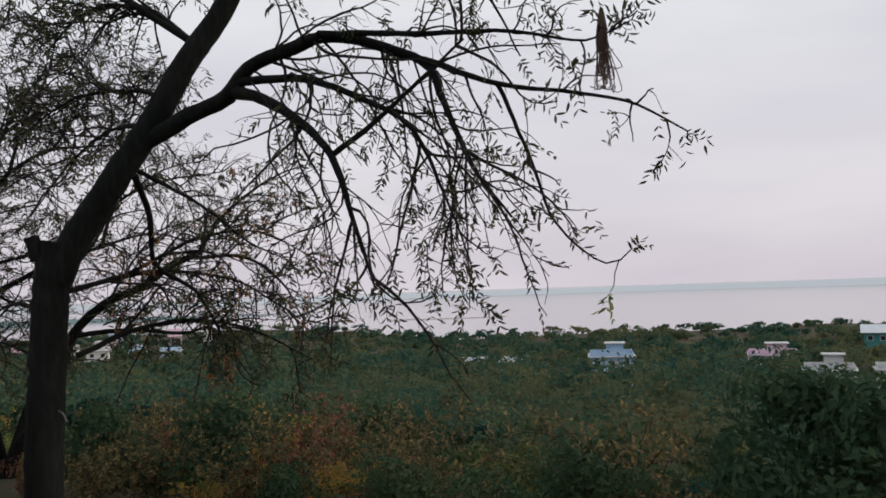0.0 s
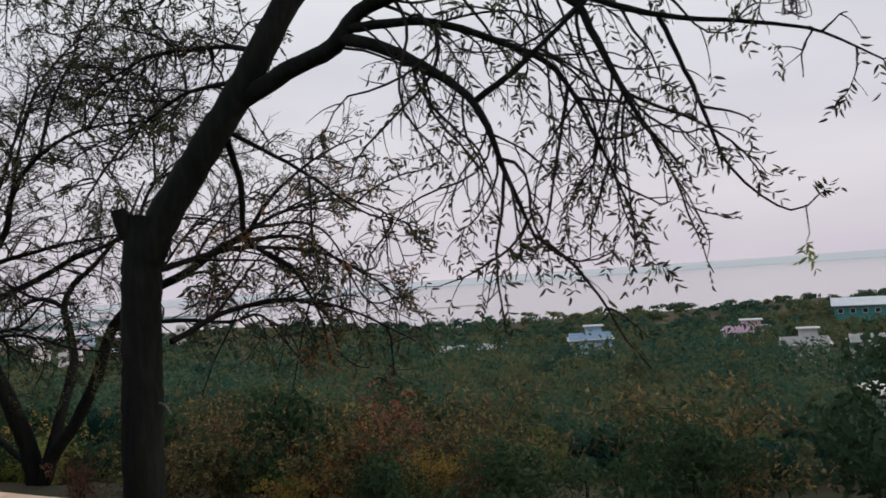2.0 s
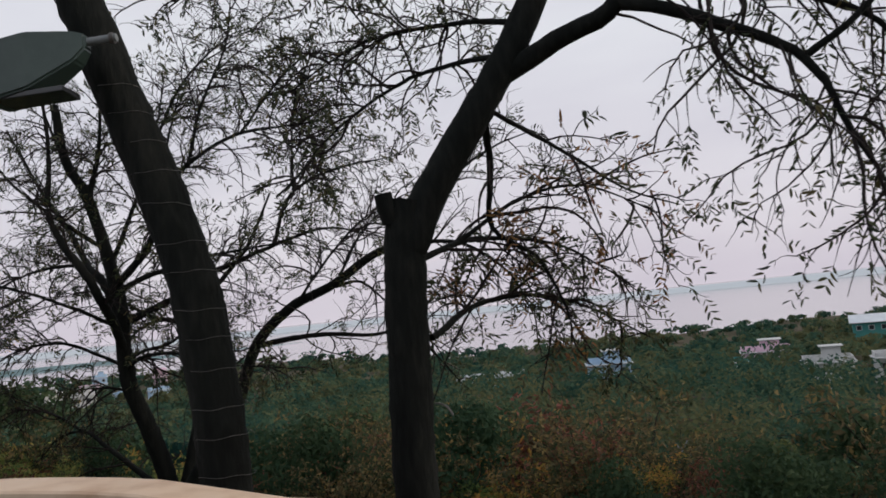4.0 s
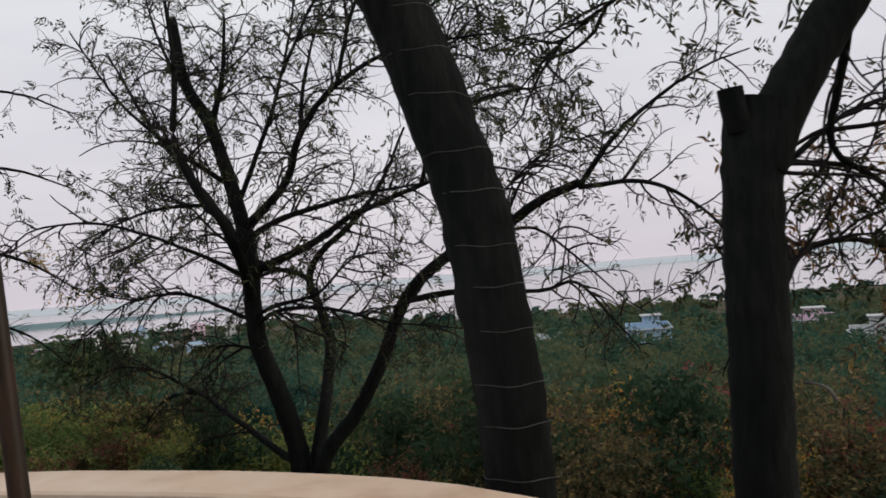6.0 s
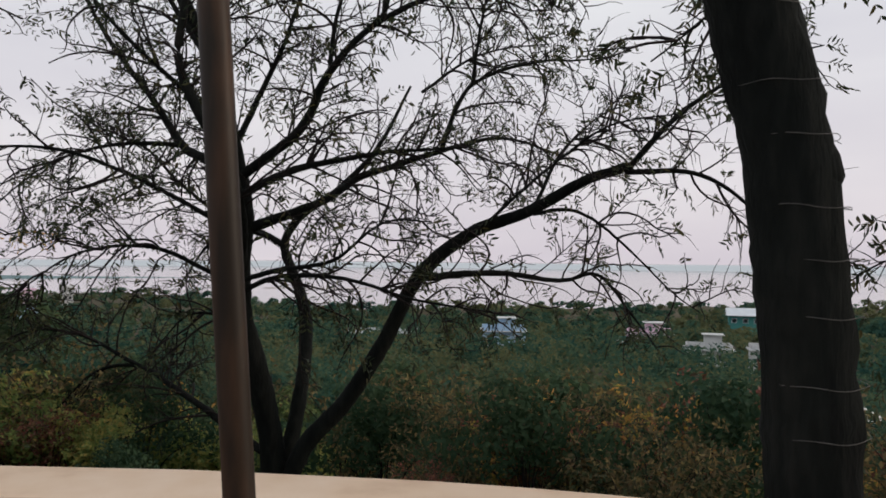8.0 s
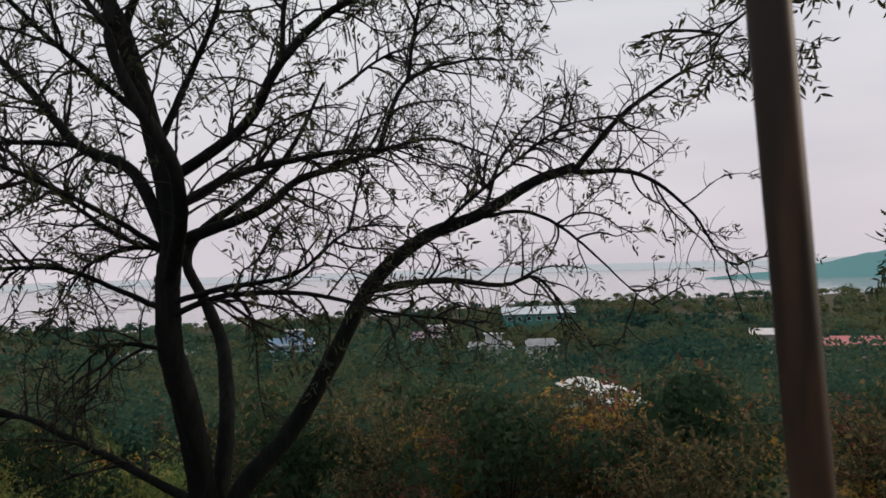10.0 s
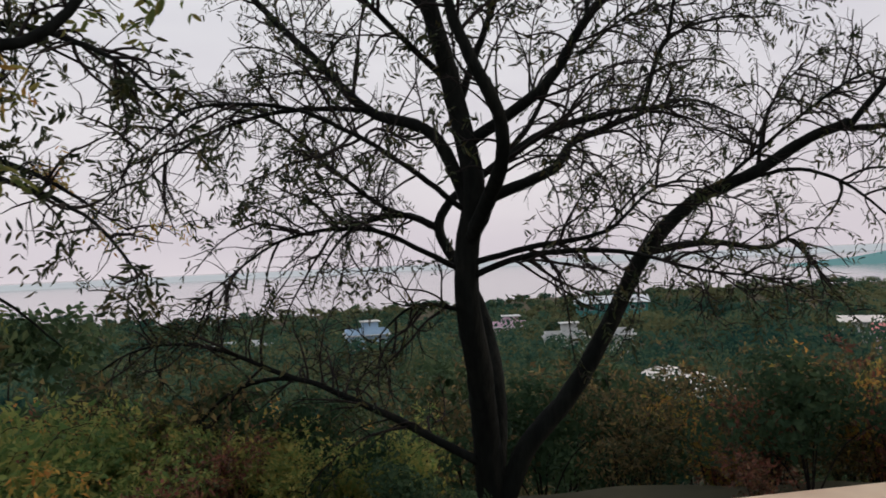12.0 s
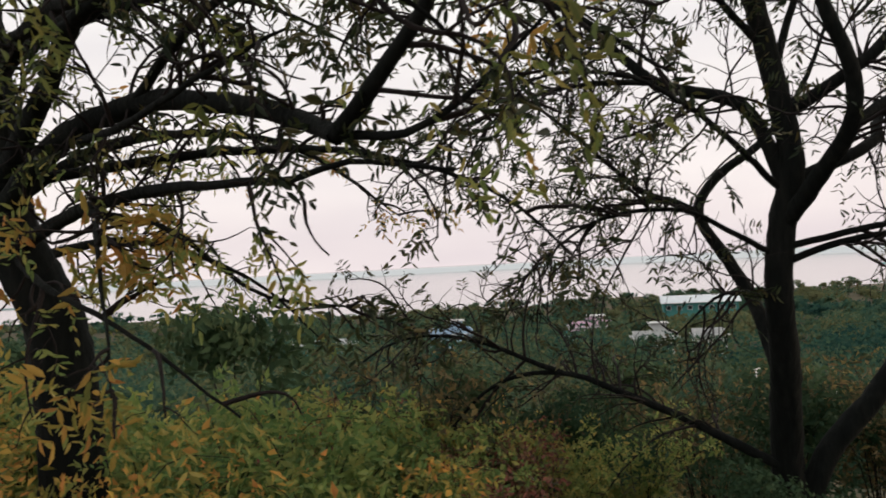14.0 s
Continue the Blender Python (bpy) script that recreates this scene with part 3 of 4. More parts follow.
# many-stemmed tree on the slope
tree("spreading_neem_tree", "spreading many-limbed neem tree with few leaves", 11,
     [([(-6.62, 10.7, -1.2), (-6.66, 10.68, -0.2), (-6.78, 10.5, 0.5), (-6.9, 10.36, 1.0), (-6.92, 10.28, 1.45), (-6.88, 10.2, 1.85), (-6.95, 10.2, 2.28), (-7.08, 10.2, 2.85), (-7.2, 10.2, 3.25), (-7.4, 10.2, 3.65), (-7.5, 10.2, 4.3)], 0.125, 0.045),
      ([(-6.6, 10.75, -0.5), (-6.45, 10.95, 0.2), (-6.4, 11.3, 0.85), (-6.5, 11.5, 1.25), (-6.66, 11.65, 1.65), (-6.5, 11.6, 1.95), (-6.1, 11.5, 2.25), (-5.7, 11.5, 2.7), (-5.4, 11.5, 3.3)], 0.08, 0.012),
      ([(-6.55, 10.68, -0.5), (-6.35, 10.62, -0.1), (-6.03, 10.54, 0.25), (-5.69, 10.45, 0.78), (-5.4, 10.3, 1.36), (-4.96, 10.24, 1.73), (-4.45, 10.15, 1.92), (-4.0, 10.03, 2.18), (-3.66, 9.95, 2.3)], 0.085, 0.04)],
     [([(-6.9, 10.22, 1.72), (-7.12, 10.3, 2.26), (-7.48, 10.7, 2.5), (-7.8, 11.0, 2.95), (-8.3, 11.3, 3.6), (-8.8, 11.5, 4.5)], 0.05, 0.012),
      ([(-7.15, 10.2, 3.2), (-6.99, 10.2, 3.75), (-6.95, 10.2, 4.3)], 0.035, 0.012),
      ([(-6.88, 10.15, 2.2), (-6.42, 9.9, 2.55), (-6.17, 9.7, 2.98), (-5.78, 9.55, 3.35), (-5.17, 9.4, 3.58), (-4.4, 9.3, 3.6)], 0.045, 0.008),
      ([(-6.89, 10.2, 1.74), (-6.27, 10.18, 1.98), (-5.9, 10.46, 2.24), (-5.2, 10.6, 2.5), (-4.61, 10.75, 2.65), (-4.0, 10.8, 2.5)], 0.045, 0.008, DENSE),
      ([(-5.2, 10.6, 2.5), (-4.94, 10.6, 3.09), (-4.33, 10.7, 3.36), (-3.6, 10.8, 3.45)], 0.025, 0.006, DENSE),
      ([(-3.7, 9.95, 2.28), (-3.25, 9.75, 2.79), (-2.61, 9.6, 3.19), (-2.2, 9.5, 3.3)], 0.03, 0.006, DENSE),
      ([(-3.7, 9.95, 2.28), (-3.04, 9.88, 2.26), (-2.56, 9.79, 1.92), (-2.28, 9.7, 1.48), (-1.9, 9.6, 1.52)], 0.026, 0.005, DENSE),
      ([(-4.45, 10.15, 1.92), (-4.18, 9.98, 1.96), (-3.92, 9.7, 1.78), (-3.5, 9.5, 1.31), (-3.28, 9.4, 1.13)], 0.018, 0.004, DENSE),
      ([(-5.4, 10.28, 1.36), (-4.75, 10.42, 1.43), (-4.1, 10.54, 1.36), (-3.73, 10.58, 1.42), (-3.47, 10.54, 1.1), (-3.19, 10.5, 0.71)], 0.035, 0.006, DENSE),
      ([(-6.92, 10.29, 1.33), (-6.6, 9.95, 1.42), (-6.15, 9.7, 1.51), (-5.77, 9.6, 1.79), (-5.4, 9.5, 1.8)], 0.025, 0.005),
      ([(-6.92, 10.31, 1.22), (-6.55, 9.95, 1.38), (-6.06, 9.65, 1.36), (-5.49, 9.5, 1.19), (-4.85, 9.4, 1.08)], 0.025, 0.005),
      ([(-6.72, 10.65, -0.2), (-7.4, 11.0, 0.2), (-8.02, 11.5, 0.45), (-8.5, 11.7, 0.35), (-8.9, 11.8, -0.04)], 0.04, 0.008),
      ([(-7.15, 10.2, 3.1), (-7.5, 10.5, 3.6), (-7.8, 10.7, 4.2), (-8.0, 10.8, 4.9)], 0.03, 0.008),
      ([(-6.97, 10.2, 2.4), (-6.7, 10.25, 3.0), (-6.45, 10.3, 3.7), (-6.3, 10.4, 4.5)], 0.03, 0.008),
      ([(-6.17, 9.7, 2.98), (-6.1, 9.75, 3.5), (-5.9, 9.8, 4.2)], 0.022, 0.006),
      ([(-5.78, 9.55, 3.35), (-5.6, 9.6, 4.0), (-5.3, 9.6, 4.6), (-5.2, 9.6, 5.2)], 0.022, 0.006),
      ([(-6.45, 10.3, 3.7), (-6.0, 10.2, 4.4), (-5.5, 10.1, 4.8), (-5.0, 10.0, 4.9)], 0.02, 0.006),
      ([(-4.92, 10.6, 3.1), (-4.8, 10.4, 3.9), (-4.5, 10.2, 4.6)], 0.018, 0.005),
      ([(-5.17, 9.4, 3.57), (-4.7, 9.2, 4.0), (-4.3, 9.0, 4.2), (-3.9, 8.9, 4.1)], 0.016, 0.005),
      ([(-4.45, 10.15, 1.92), (-4.2, 10.3, 2.4), (-3.8, 10.4, 2.8), (-3.4, 10.5, 3.0)], 0.02, 0.005, DENSE),
      ([(-4.96, 10.24, 1.73), (-4.5, 9.9, 2.2), (-4.0, 9.6, 2.6), (-3.4, 9.4, 2.7)], 0.018, 0.005, DENSE),
      ([(-5.3, 11.4, 3.2), (-4.7, 11.4, 3.6), (-4.0, 11.3, 3.7)], 0.018, 0.005),
      ([(-7.0, 10.2, 2.6), (-7.5, 10.1, 3.0), (-8.0, 10.0, 3.5), (-8.4, 9.9, 4.2)], 0.026, 0.007),
      ([(-6.9, 10.25, 1.7), (-7.5, 10.0, 2.05), (-8.1, 9.8, 2.3), (-8.7, 9.7, 2.3), (-9.1, 9.6, 2.0)], 0.024, 0.005),
      ([(-8.0, 11.48, 0.45), (-8.68, 11.77, 0.73), (-9.2, 11.83, 0.76), (-9.6, 11.9, 0.55)], 0.022, 0.006),
      ([(-6.66, 11.65, 1.65), (-7.0, 11.75, 1.78), (-7.43, 11.85, 1.65), (-7.7, 12.0, 1.28)], 0.035, 0.006),
      ([(-6.8, 11.68, 1.72), (-7.24, 11.65, 1.9), (-7.67, 11.6, 2.23), (-8.1, 11.8, 2.63), (-8.6, 12.0, 2.8)], 0.025, 0.006),
      ([(-6.9, 10.36, 1.0), (-7.3, 10.35, 1.06), (-7.6, 10.5, 0.8)], 0.018, 0.004),
      ([(-6.91, 10.27, 1.45), (-6.86, 9.95, 1.75), (-6.85, 9.7, 1.98), (-6.92, 9.56, 2.25), (-7.12, 9.5, 2.58), (-7.25, 9.5, 2.95), (-7.2, 9.5, 3.5), (-7.25, 9.5, 4.3)], 0.06, 0.012),
      ([(-6.85, 9.7, 1.99), (-6.42, 9.8, 2.22), (-5.71, 10.0, 2.4), (-5.02, 10.2, 2.5)], 0.035, 0.008),
      ([(-7.48, 10.7, 2.5), (-8.1, 10.8, 2.5), (-8.7, 10.9, 2.3), (-9.2, 11.0, 1.9)], 0.022, 0.005),
      ([(-6.95, 10.3, 1.3), (-7.6, 10.3, 1.6), (-8.2, 10.3, 1.55), (-8.7, 10.3, 1.2)], 0.022, 0.005)],
     dict(NEEM_SPEC, density=(12.0, 10.0), leaves=(0.55, 0.52)), [NEEM])

# leafy tree at the bend
tree("leafy_neem_tree", "leafy neem tree with green and orange foliage", 21,
     [([(-11.32, 10.6, -0.9), (-11.3, 10.6, 0.1), (-11.3, 10.6, 0.6), (-11.36, 10.6, 1.15), (-11.54, 10.6, 1.6), (-11.6, 10.6, 1.95), (-11.66, 10.6, 2.6), (-11.7, 10.6, 3.4)], 0.2, 0.12)],
     [([(-11.6, 10.6, 1.75), (-11.18, 10.04, 2.03), (-10.73, 9.58, 2.14), (-10.32, 9.12, 2.06), (-10.04, 8.66, 1.89), (-9.94, 8.2, 1.75)], 0.07, 0.03),
      ([(-11.66, 10.6, 2.6), (-10.7, 8.7, 2.35), (-10.1, 7.8, 2.12), (-9.63, 7.6, 2.03), (-9.32, 7.6, 2.03), (-9.15, 7.62, 2.09), (-9.02, 7.65, 2.3), (-8.9, 7.7, 2.7)], 0.042, 0.013, dict(mat=0, density=(4.5, 6.0), leaves=(1.0, 0.9), length=(0.45, 0.25))),
      ([(-10.1, 7.8, 2.12), (-9.8, 7.75, 2.0), (-9.6, 7.8, 1.85)], 0.012, 0.004, dict(mat=3)),
      ([(-9.95, 8.2, 1.75), (-9.82, 7.95, 1.9), (-9.7, 7.8, 2.1), (-9.6, 7.7, 2.5)], 0.028, 0.01),
      ([(-9.95, 8.2, 1.75), (-9.77, 8.0, 1.72), (-9.62, 7.9, 1.79), (-9.4, 7.8, 2.0)], 0.016, 0.004),
      ([(-11.55, 10.6, 1.55), (-10.92, 9.7, 1.7), (-10.37, 8.9, 1.68), (-10.07, 8.5, 1.64), (-9.9, 8.35, 1.67), (-9.6, 8.2, 1.62)], 0.045, 0.006),
      ([(-11.6, 10.6, 1.9), (-11.21, 10.0, 2.27), (-10.92, 9.5, 2.5), (-10.5, 9.0, 2.6)], 0.075, 0.02),
      ([(-11.66, 10.6, 2.4), (-11.1, 9.9, 2.7), (-10.5, 9.2, 2.75), (-9.9, 8.6, 2.6)], 0.05, 0.01),
      ([(-11.1, 10.0, 1.7), (-10.55, 9.0, 1.55), (-10.35, 8.93, 1.4), (-10.14, 8.87, 1.26), (-9.8, 8.8, 1.2)], 0.022, 0.004),
      ([(-10.92, 9.7, 1.7), (-10.8, 9.1, 1.5), (-10.72, 8.75, 1.2), (-10.68, 8.6, 0.95)], 0.016, 0.004, dict(mat=1, density=(11.0, 8.0), leaves=(1.6, 1.4), length=(0.36, 0.2), leaf=0.07)),
      ([(-11.5, 10.4, 1.5), (-11.5, 9.6, 1.35), (-11.45, 9.0, 1.0), (-11.4, 8.7, 0.7)], 0.02, 0.004, dict(mat=1, density=(8.0, 7.0), leaves=(1.5, 1.3), length=(0.34, 0.2), leaf=0.07)),
      ([(-10.9, 9.5, 2.5), (-10.3, 8.8, 2.7), (-9.8, 8.3, 2.75), (-9.3, 8.0, 2.6)], 0.03, 0.006, dict(mat=3, density=(6.0, 6.5), leaves=(0.9, 0.8))),
      ([(-10.73, 9.58, 2.14), (-10.4, 9.0, 2.35), (-10.1, 8.5, 2.4), (-9.7, 8.1, 2.3)], 0.026, 0.006, dict(mat=3, density=(6.0, 6.5), leaves=(0.9, 0.8))),
      ([(-11.6, 10.6, 2.2), (-11.3, 9.6, 2.5), (-11.0, 8.8, 2.5), (-10.7, 8.1, 2.3)], 0.04, 0.007, dict(mat=0)),
      ([(-11.0, 9.8, 2.0), (-10.7, 9.1, 1.95), (-10.4, 8.6, 2.0), (-10.1, 8.2, 2.05)], 0.024, 0.005, dict(mat=3, density=(6.0, 6.5), leaves=(0.9, 0.8))),
      ([(-11.5, 10.5, 1.5), (-11.1, 9.6, 1.3), (-10.7, 9.2, 1.1), (-10.3, 8.9, 0.8)], 0.024, 0.005, dict(mat=2)),
      ([(-11.6, 10.5, 1.3), (-11.9, 10.0, 1.5), (-12.2, 9.6, 1.4)], 0.03, 0.006),
      ([(-11.58, 10.6, 1.8), (-10.9, 10.9, 2.2), (-10.0, 11.2, 2.2), (-9.2, 11.4, 1.7)], 0.045, 0.007),
      ([(-11.65, 10.6, 3.0), (-10.8, 10.8, 3.8), (-9.8, 11.0, 4.0), (-9.0, 11.2, 3.7)], 0.04, 0.007),
      ([(-11.66, 10.6, 2.5), (-11.0, 11.0, 3.1), (-10.1, 11.4, 3.2), (-9.3, 11.6, 2.9)], 0.045, 0.007),
      ([(-11.66, 10.6, 2.6), (-10.6, 9.9, 2.75), (-9.8, 9.2, 2.6), (-9.15, 8.6, 2.3), (-8.8, 8.3, 1.95)], 0.04, 0.006, dict(mat=3, density=(8.0, 8.0), leaves=(1.3, 1.2))),
      ([(-11.6, 10.6, 1.9), (-10.6, 10.3, 2.0), (-9.8, 9.6, 1.9), (-9.25, 9.0, 1.65), (-9.0, 8.7, 1.35)], 0.035, 0.005, dict(mat=3, density=(7.0, 7.0), leaves=(1.2, 1.1))),
      ([(-11.66, 10.6, 3.0), (-10.4, 9.4, 3.05), (-9.5, 8.6, 2.85), (-9.0, 8.2, 2.55)], 0.035, 0.006, dict(mat=0, density=(8.0, 8.0), leaves=(1.3, 1.2))),
      ([(-11.55, 10.7, 1.5), (-11.0, 11.4, 1.6), (-10.3, 11.9, 1.3), (-9.8, 12.1, 0.8)], 0.035, 0.006)],
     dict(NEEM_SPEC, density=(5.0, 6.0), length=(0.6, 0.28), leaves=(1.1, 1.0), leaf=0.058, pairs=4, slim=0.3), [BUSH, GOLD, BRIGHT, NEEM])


# ---- wire, lamp and pole ----
rng_w = np.random.default_rng(8)
b_path = spline([(-4.51, 6.02, 0.65), (-4.53, 6.02, 1.2), (-4.57, 6.02, 1.6), (-4.64, 6.02, 2.0), (-4.79, 6.02, 2.5), (-5.02, 6.02, 3.2)], 0.02)
b_off = np.array(bt.location)
for z in np.arange(0.78, 3.1, 0.19):
    z = z + rng_w.uniform(-0.03, 0.03)
    c = b_path[np.argmin(abs(b_path[:, 2] - z))]
    a = np.linspace(0, 2 * np.pi, 33)
    tilt, ph = rng_w.uniform(-0.09, 0.09), rng_w.uniform(0, 6)
    rr = 0.158 - 0.006 * (z - 0.7)
    ring = np.stack([c[0] + rr * np.cos(a), c[1] + rr * np.sin(a), z + rr * tilt * np.cos(a + ph) + 0.004 * np.sin(5 * a)], 1)
    if rng_w.random() < 0.5:
        end = ring[-1] + np.array([[0.012, -0.004, 0.002], [0.03, -0.008, rng_w.uniform(-0.01, 0.004)]])
        ring = np.concatenate([ring, end])
    tb = Tubes(4)
    tb.add(ring - b_off, np.full(len(ring), 0.0013))
    tb.make("wire_loop", STEEL, bt, "thin pale wire loop")

# peg in the stubbed tree
pg = tagged(new("nail"), "bent pale iron nail in the tree trunk", "nail")
pg.location = (-3.31, 6.13, 0.98)
tb = Tubes(6)
tb.add(spline([(0, 0.03, 0.05), (0.03, -0.01, 0.05), (0.07, -0.03, 0.03), (0.1, -0.04, -0.02)], 0.01), np.full(len(spline([(0, 0.03, 0.05), (0.03, -0.01, 0.05), (0.07, -0.03, 0.03), (0.1, -0.04, -0.02)], 0.01)), 0.006))
tb.make("shank", STEEL, pg)


def floodlight(at):
    """A tapered lamp housing on a stub arm clamped to the trunk."""
    root = tagged(new("floodlight"), "dark green enamelled lamp head clamped to a tree trunk", "lamp")
    root.matrix_world = at
    bm = bmesh.new()
    rows = [(-0.62, 0.11, -0.20, 0.04), (-0.52, 0.13, -0.24, 0.09), (-0.30, 0.12, -0.20, 0.12), (-0.06, 0.07, -0.07, 0.10), (0.0, 0.045, 0.0, 0.08)]
    prev = None
    for x, w, z0, z1 in rows:
        cur = [bm.verts.new(p) for p in ((x, -w, z0), (x, w, z0), (x, w * 0.8, z1), (x, -w * 0.8, z1))]
        if prev:
            for q in range(4):
                bm.faces.new((prev[q], prev[(q + 1) % 4], cur[(q + 1) % 4], cur[q]))
        else:
            bm.faces.new(cur[::-1])
        prev = cur
    bm.faces.new(prev)
    bmesh.ops.bevel(bm, geom=list(bm.edges), offset=0.012, segments=2, affect="EDGES")
    part("housing", bm, LAMP_GREEN, root)
    bm = bmesh.new()
    box(bm, -0.5, -0.12, -0.1, 0.1, -0.235, -0.205, 0.004)
    part("glass", bm, PANE, root, "dull lamp glass")
    for name, r, x0, x1, z, mt in (("arm", 0.022, -0.02, 0.16, 0.045, GREY), ("clamp", 0.03, 0.125, 0.145, 0.045, STEEL)):
        bm = bmesh.new()
        bmesh.ops.create_cone(bm, cap_ends=True, segments=18, radius1=r, radius2=r, depth=x1 - x0, matrix=Matrix.Translation(((x0 + x1) / 2, 0, z)) @ Matrix.Rotation(radians(90), 4, "Y"))
        part(name, bm, mt, root)
    return root


floodlight(pose(-4.98, 5.68, 3.17, 0, -3, 0))

pole = tagged(new("lamp_pole"), "slightly leaning rusty painted steel pole at the roadside", "pole")
pole.location = (-6.18, 5.41, 0)
tb = Tubes(20)
tb.add(np.array([(0, 0, -0.05), (-0.027, 0, 0.4), (-0.07, 0, 1.1), (-0.115, 0, 1.8), (-0.16, 0, 2.5), (-0.24, 0, 3.8), (-0.32, 0, 5.0)]), [0.036, 0.036, 0.035, 0.035, 0.034, 0.033, 0.033])
tb.make("shaft", RUST, pole)
bm = bmesh.new()
bmesh.ops.create_cone(bm, cap_ends=True, segments=24, radius1=0.09, radius2=0.085, depth=0.03, matrix=Matrix.Translation((0, 0, 0.028)))
part("base_plate", bm, RUST, pole)

# pale forked pole on the slope
fp = tagged(new("street_pole"), "thin pale pole with a forked top on the slope", "pole")
fp.location = (8.7, 46.0, float(ground_z(8.7, 46.0)))
for name, pts, r in (("mast", [(0, 0, -0.3), (0.02, 0, 2.0), (0, 0, 4.1)], 0.06), ("fork_arm", [(0, 0, 3.9), (0.25, 0, 4.25), (0.42, 0, 4.55)], 0.04), ("fork_arm", [(0, 0, 3.9), (-0.2, 0, 4.2), (-0.34, 0, 4.4)], 0.04)):
    tb = Tubes(8)
    tb.add(spline(pts, 0.2), np.full(len(spline(pts, 0.2)), r))
    tb.make(name, GREY, fp)

# hanging tuft of dry grass in the bent tree
rng_n = np.random.default_rng(4)
nest = tagged(new("hanging_nest"), "ragged hanging tuft of dry grass in a tree", "nest")
nest.location = (0.52, 5.25, 3.42)
tb = Tubes(4)
for k in range(46):
    a, r = rng_n.uniform(0, 6.28), rng_n.uniform(0.005, 0.03)
    q = rng_n.uniform(0.25, 0.47)
    sw = rng_n.normal(size=2) * 0.03
    pts = np.array([(r * 0.3 * math.cos(a), r * 0.3 * math.sin(a), 0.03), (r * math.cos(a), r * math.sin(a), -0.08), (1.3 * r * math.cos(a), 1.3 * r * math.sin(a), -0.2), (1.6 * r * math.cos(a) + sw[0], 1.6 * r * math.sin(a) + sw[1], -q), (r * math.cos(a) + sw[1], sw[0], -q + 0.03)])
    tb.add(spline(pts, 0.04), np.full(len(spline(pts, 0.04)), 0.0028))
tagged(tb.make("straw", STRAW, nest), kind="stuff")

# blue plastic sheet past the parapet
bs = tagged(new("plastic_sheet"), "crumpled bright blue plastic sheet beyond the parapet", "sheet")
bs.location = (-8.6, 8.2, -0.45)
bm = bmesh.new()
bmesh.ops.create_grid(bm, x_segments=10, y_segments=8, size=0.28)
for v in bm.verts:
    v.co.z = 0.88 + 0.05 * math.sin(v.co.x * 9) + 0.04 * math.cos(v.co.y * 11 + v.co.x * 4) - 0.9 * abs(v.co.x)
bmesh.ops.solidify(bm, geom=bm.faces[:], thickness=0.004)
part("sheet", bm, BLUE_SHEET, bs)


# ---- shrubs ----
def shrub(name, label, seed, height, spread, mat, stems, leaf, slim, leaves):
    rng = np.random.default_rng(seed)
    root = tagged(new(name), label, "shrub")
    tb, lv = Tubes(4), Leaves()
    for k in range(stems):
        a = rng.uniform(0, 6.283)
        lean = rng.uniform(0.15, 1.0) * spread
        h = height * rng.uniform(0.5, 1.05)
        pts = np.array([(0.06 * math.cos(a), 0.06 * math.sin(a), -0.15), (lean * 0.3 * math.cos(a), lean * 0.3 * math.sin(a), h * 0.5), (lean * 0.75 * math.cos(a + 0.3), lean * 0.75 * math.sin(a + 0.3), h * 0.9), (lean * 1.15 * math.cos(a + 0.2), lean * 1.15 * math.sin(a + 0.2), h * 0.88)])
        path = spline(pts, 0.12)
        tb.add(path, np.linspace(0.008, 0.002, len(path)))
        for q in range(leaves):
            i = int(rng.uniform(0.25, 1) ** 0.7 * (len(path) - 1))
            out = np.array([math.cos(a) * 0.4, math.sin(a) * 0.4, 0.3]) + rng.normal(size=3) * 0.8
            start = path[i] + rng.normal(size=3) * 0.09 * height
            if rng.random() < 0.5:
                lv.compound(rng, start, out, leaf * 2.2, 3, leaf, slim)
            else:
                d = out / np.linalg.norm(out)
                lv.add(start, d, rng.normal(size=3), leaf * rng.uniform(0.8, 1.5), leaf * slim * 1.5)
    tagged(tb.make("stem_tuft", TWIG, root, "thin brown stems"), kind="stuff")
    tagged(lv.make("foliage", mat, root), kind="stuff")
    return root


def bush(name, label, seed, height, spread, mat, blade):
    """A rounded bush: short stems under uneven clumps of overlapping leaves."""
    rng = np.random.default_rng(seed)
    root = tagged(new(name), label, "bush")
    tb, lv = Tubes(4), Leaves()
    for k in range(9):
        a, r = rng.uniform(0, 6.283), spread * rng.uniform(0.1, 0.75)
        c = np.array([r * math.cos(a), r * math.sin(a), height * rng.uniform(0.3, 0.8)])
        path = spline([(0, 0, -0.2), tuple(c * [0.4, 0.4, 0.6]), tuple(c)], 0.15)
        tb.add(path, np.linspace(0.014, 0.004, len(path)))
        size = rng.uniform(0.26, 0.42) * spread
        for q in range(210):
            d = rng.normal(size=3)
            d /= np.linalg.norm(d)
            p = c + d * np.array([1, 1, 0.8]) * size * rng.uniform(0.5, 1.05)
            w = np.cross(d + rng.normal(size=3) * 0.35, rng.normal(size=3)) + np.array([0, 0, -0.35])
            w /= np.linalg.norm(w)
            b = blade * rng.uniform(0.7, 1.4)
            lv.add(p, w, np.cross(d, w), b, b * 0.5)
    tagged(tb.make("stem_tuft", TWIG, root, "thin brown stems"), kind="stuff")
    tagged(lv.make("foliage", mat, root), kind="stuff")
    return root


def put_on(ob, x, y, turn, size, sink=0.0):
    z = float(ground_z(x, y)) - sink
    return Matrix.LocRotScale((x, y, z), Euler((0, 0, turn)), (size, size, size))


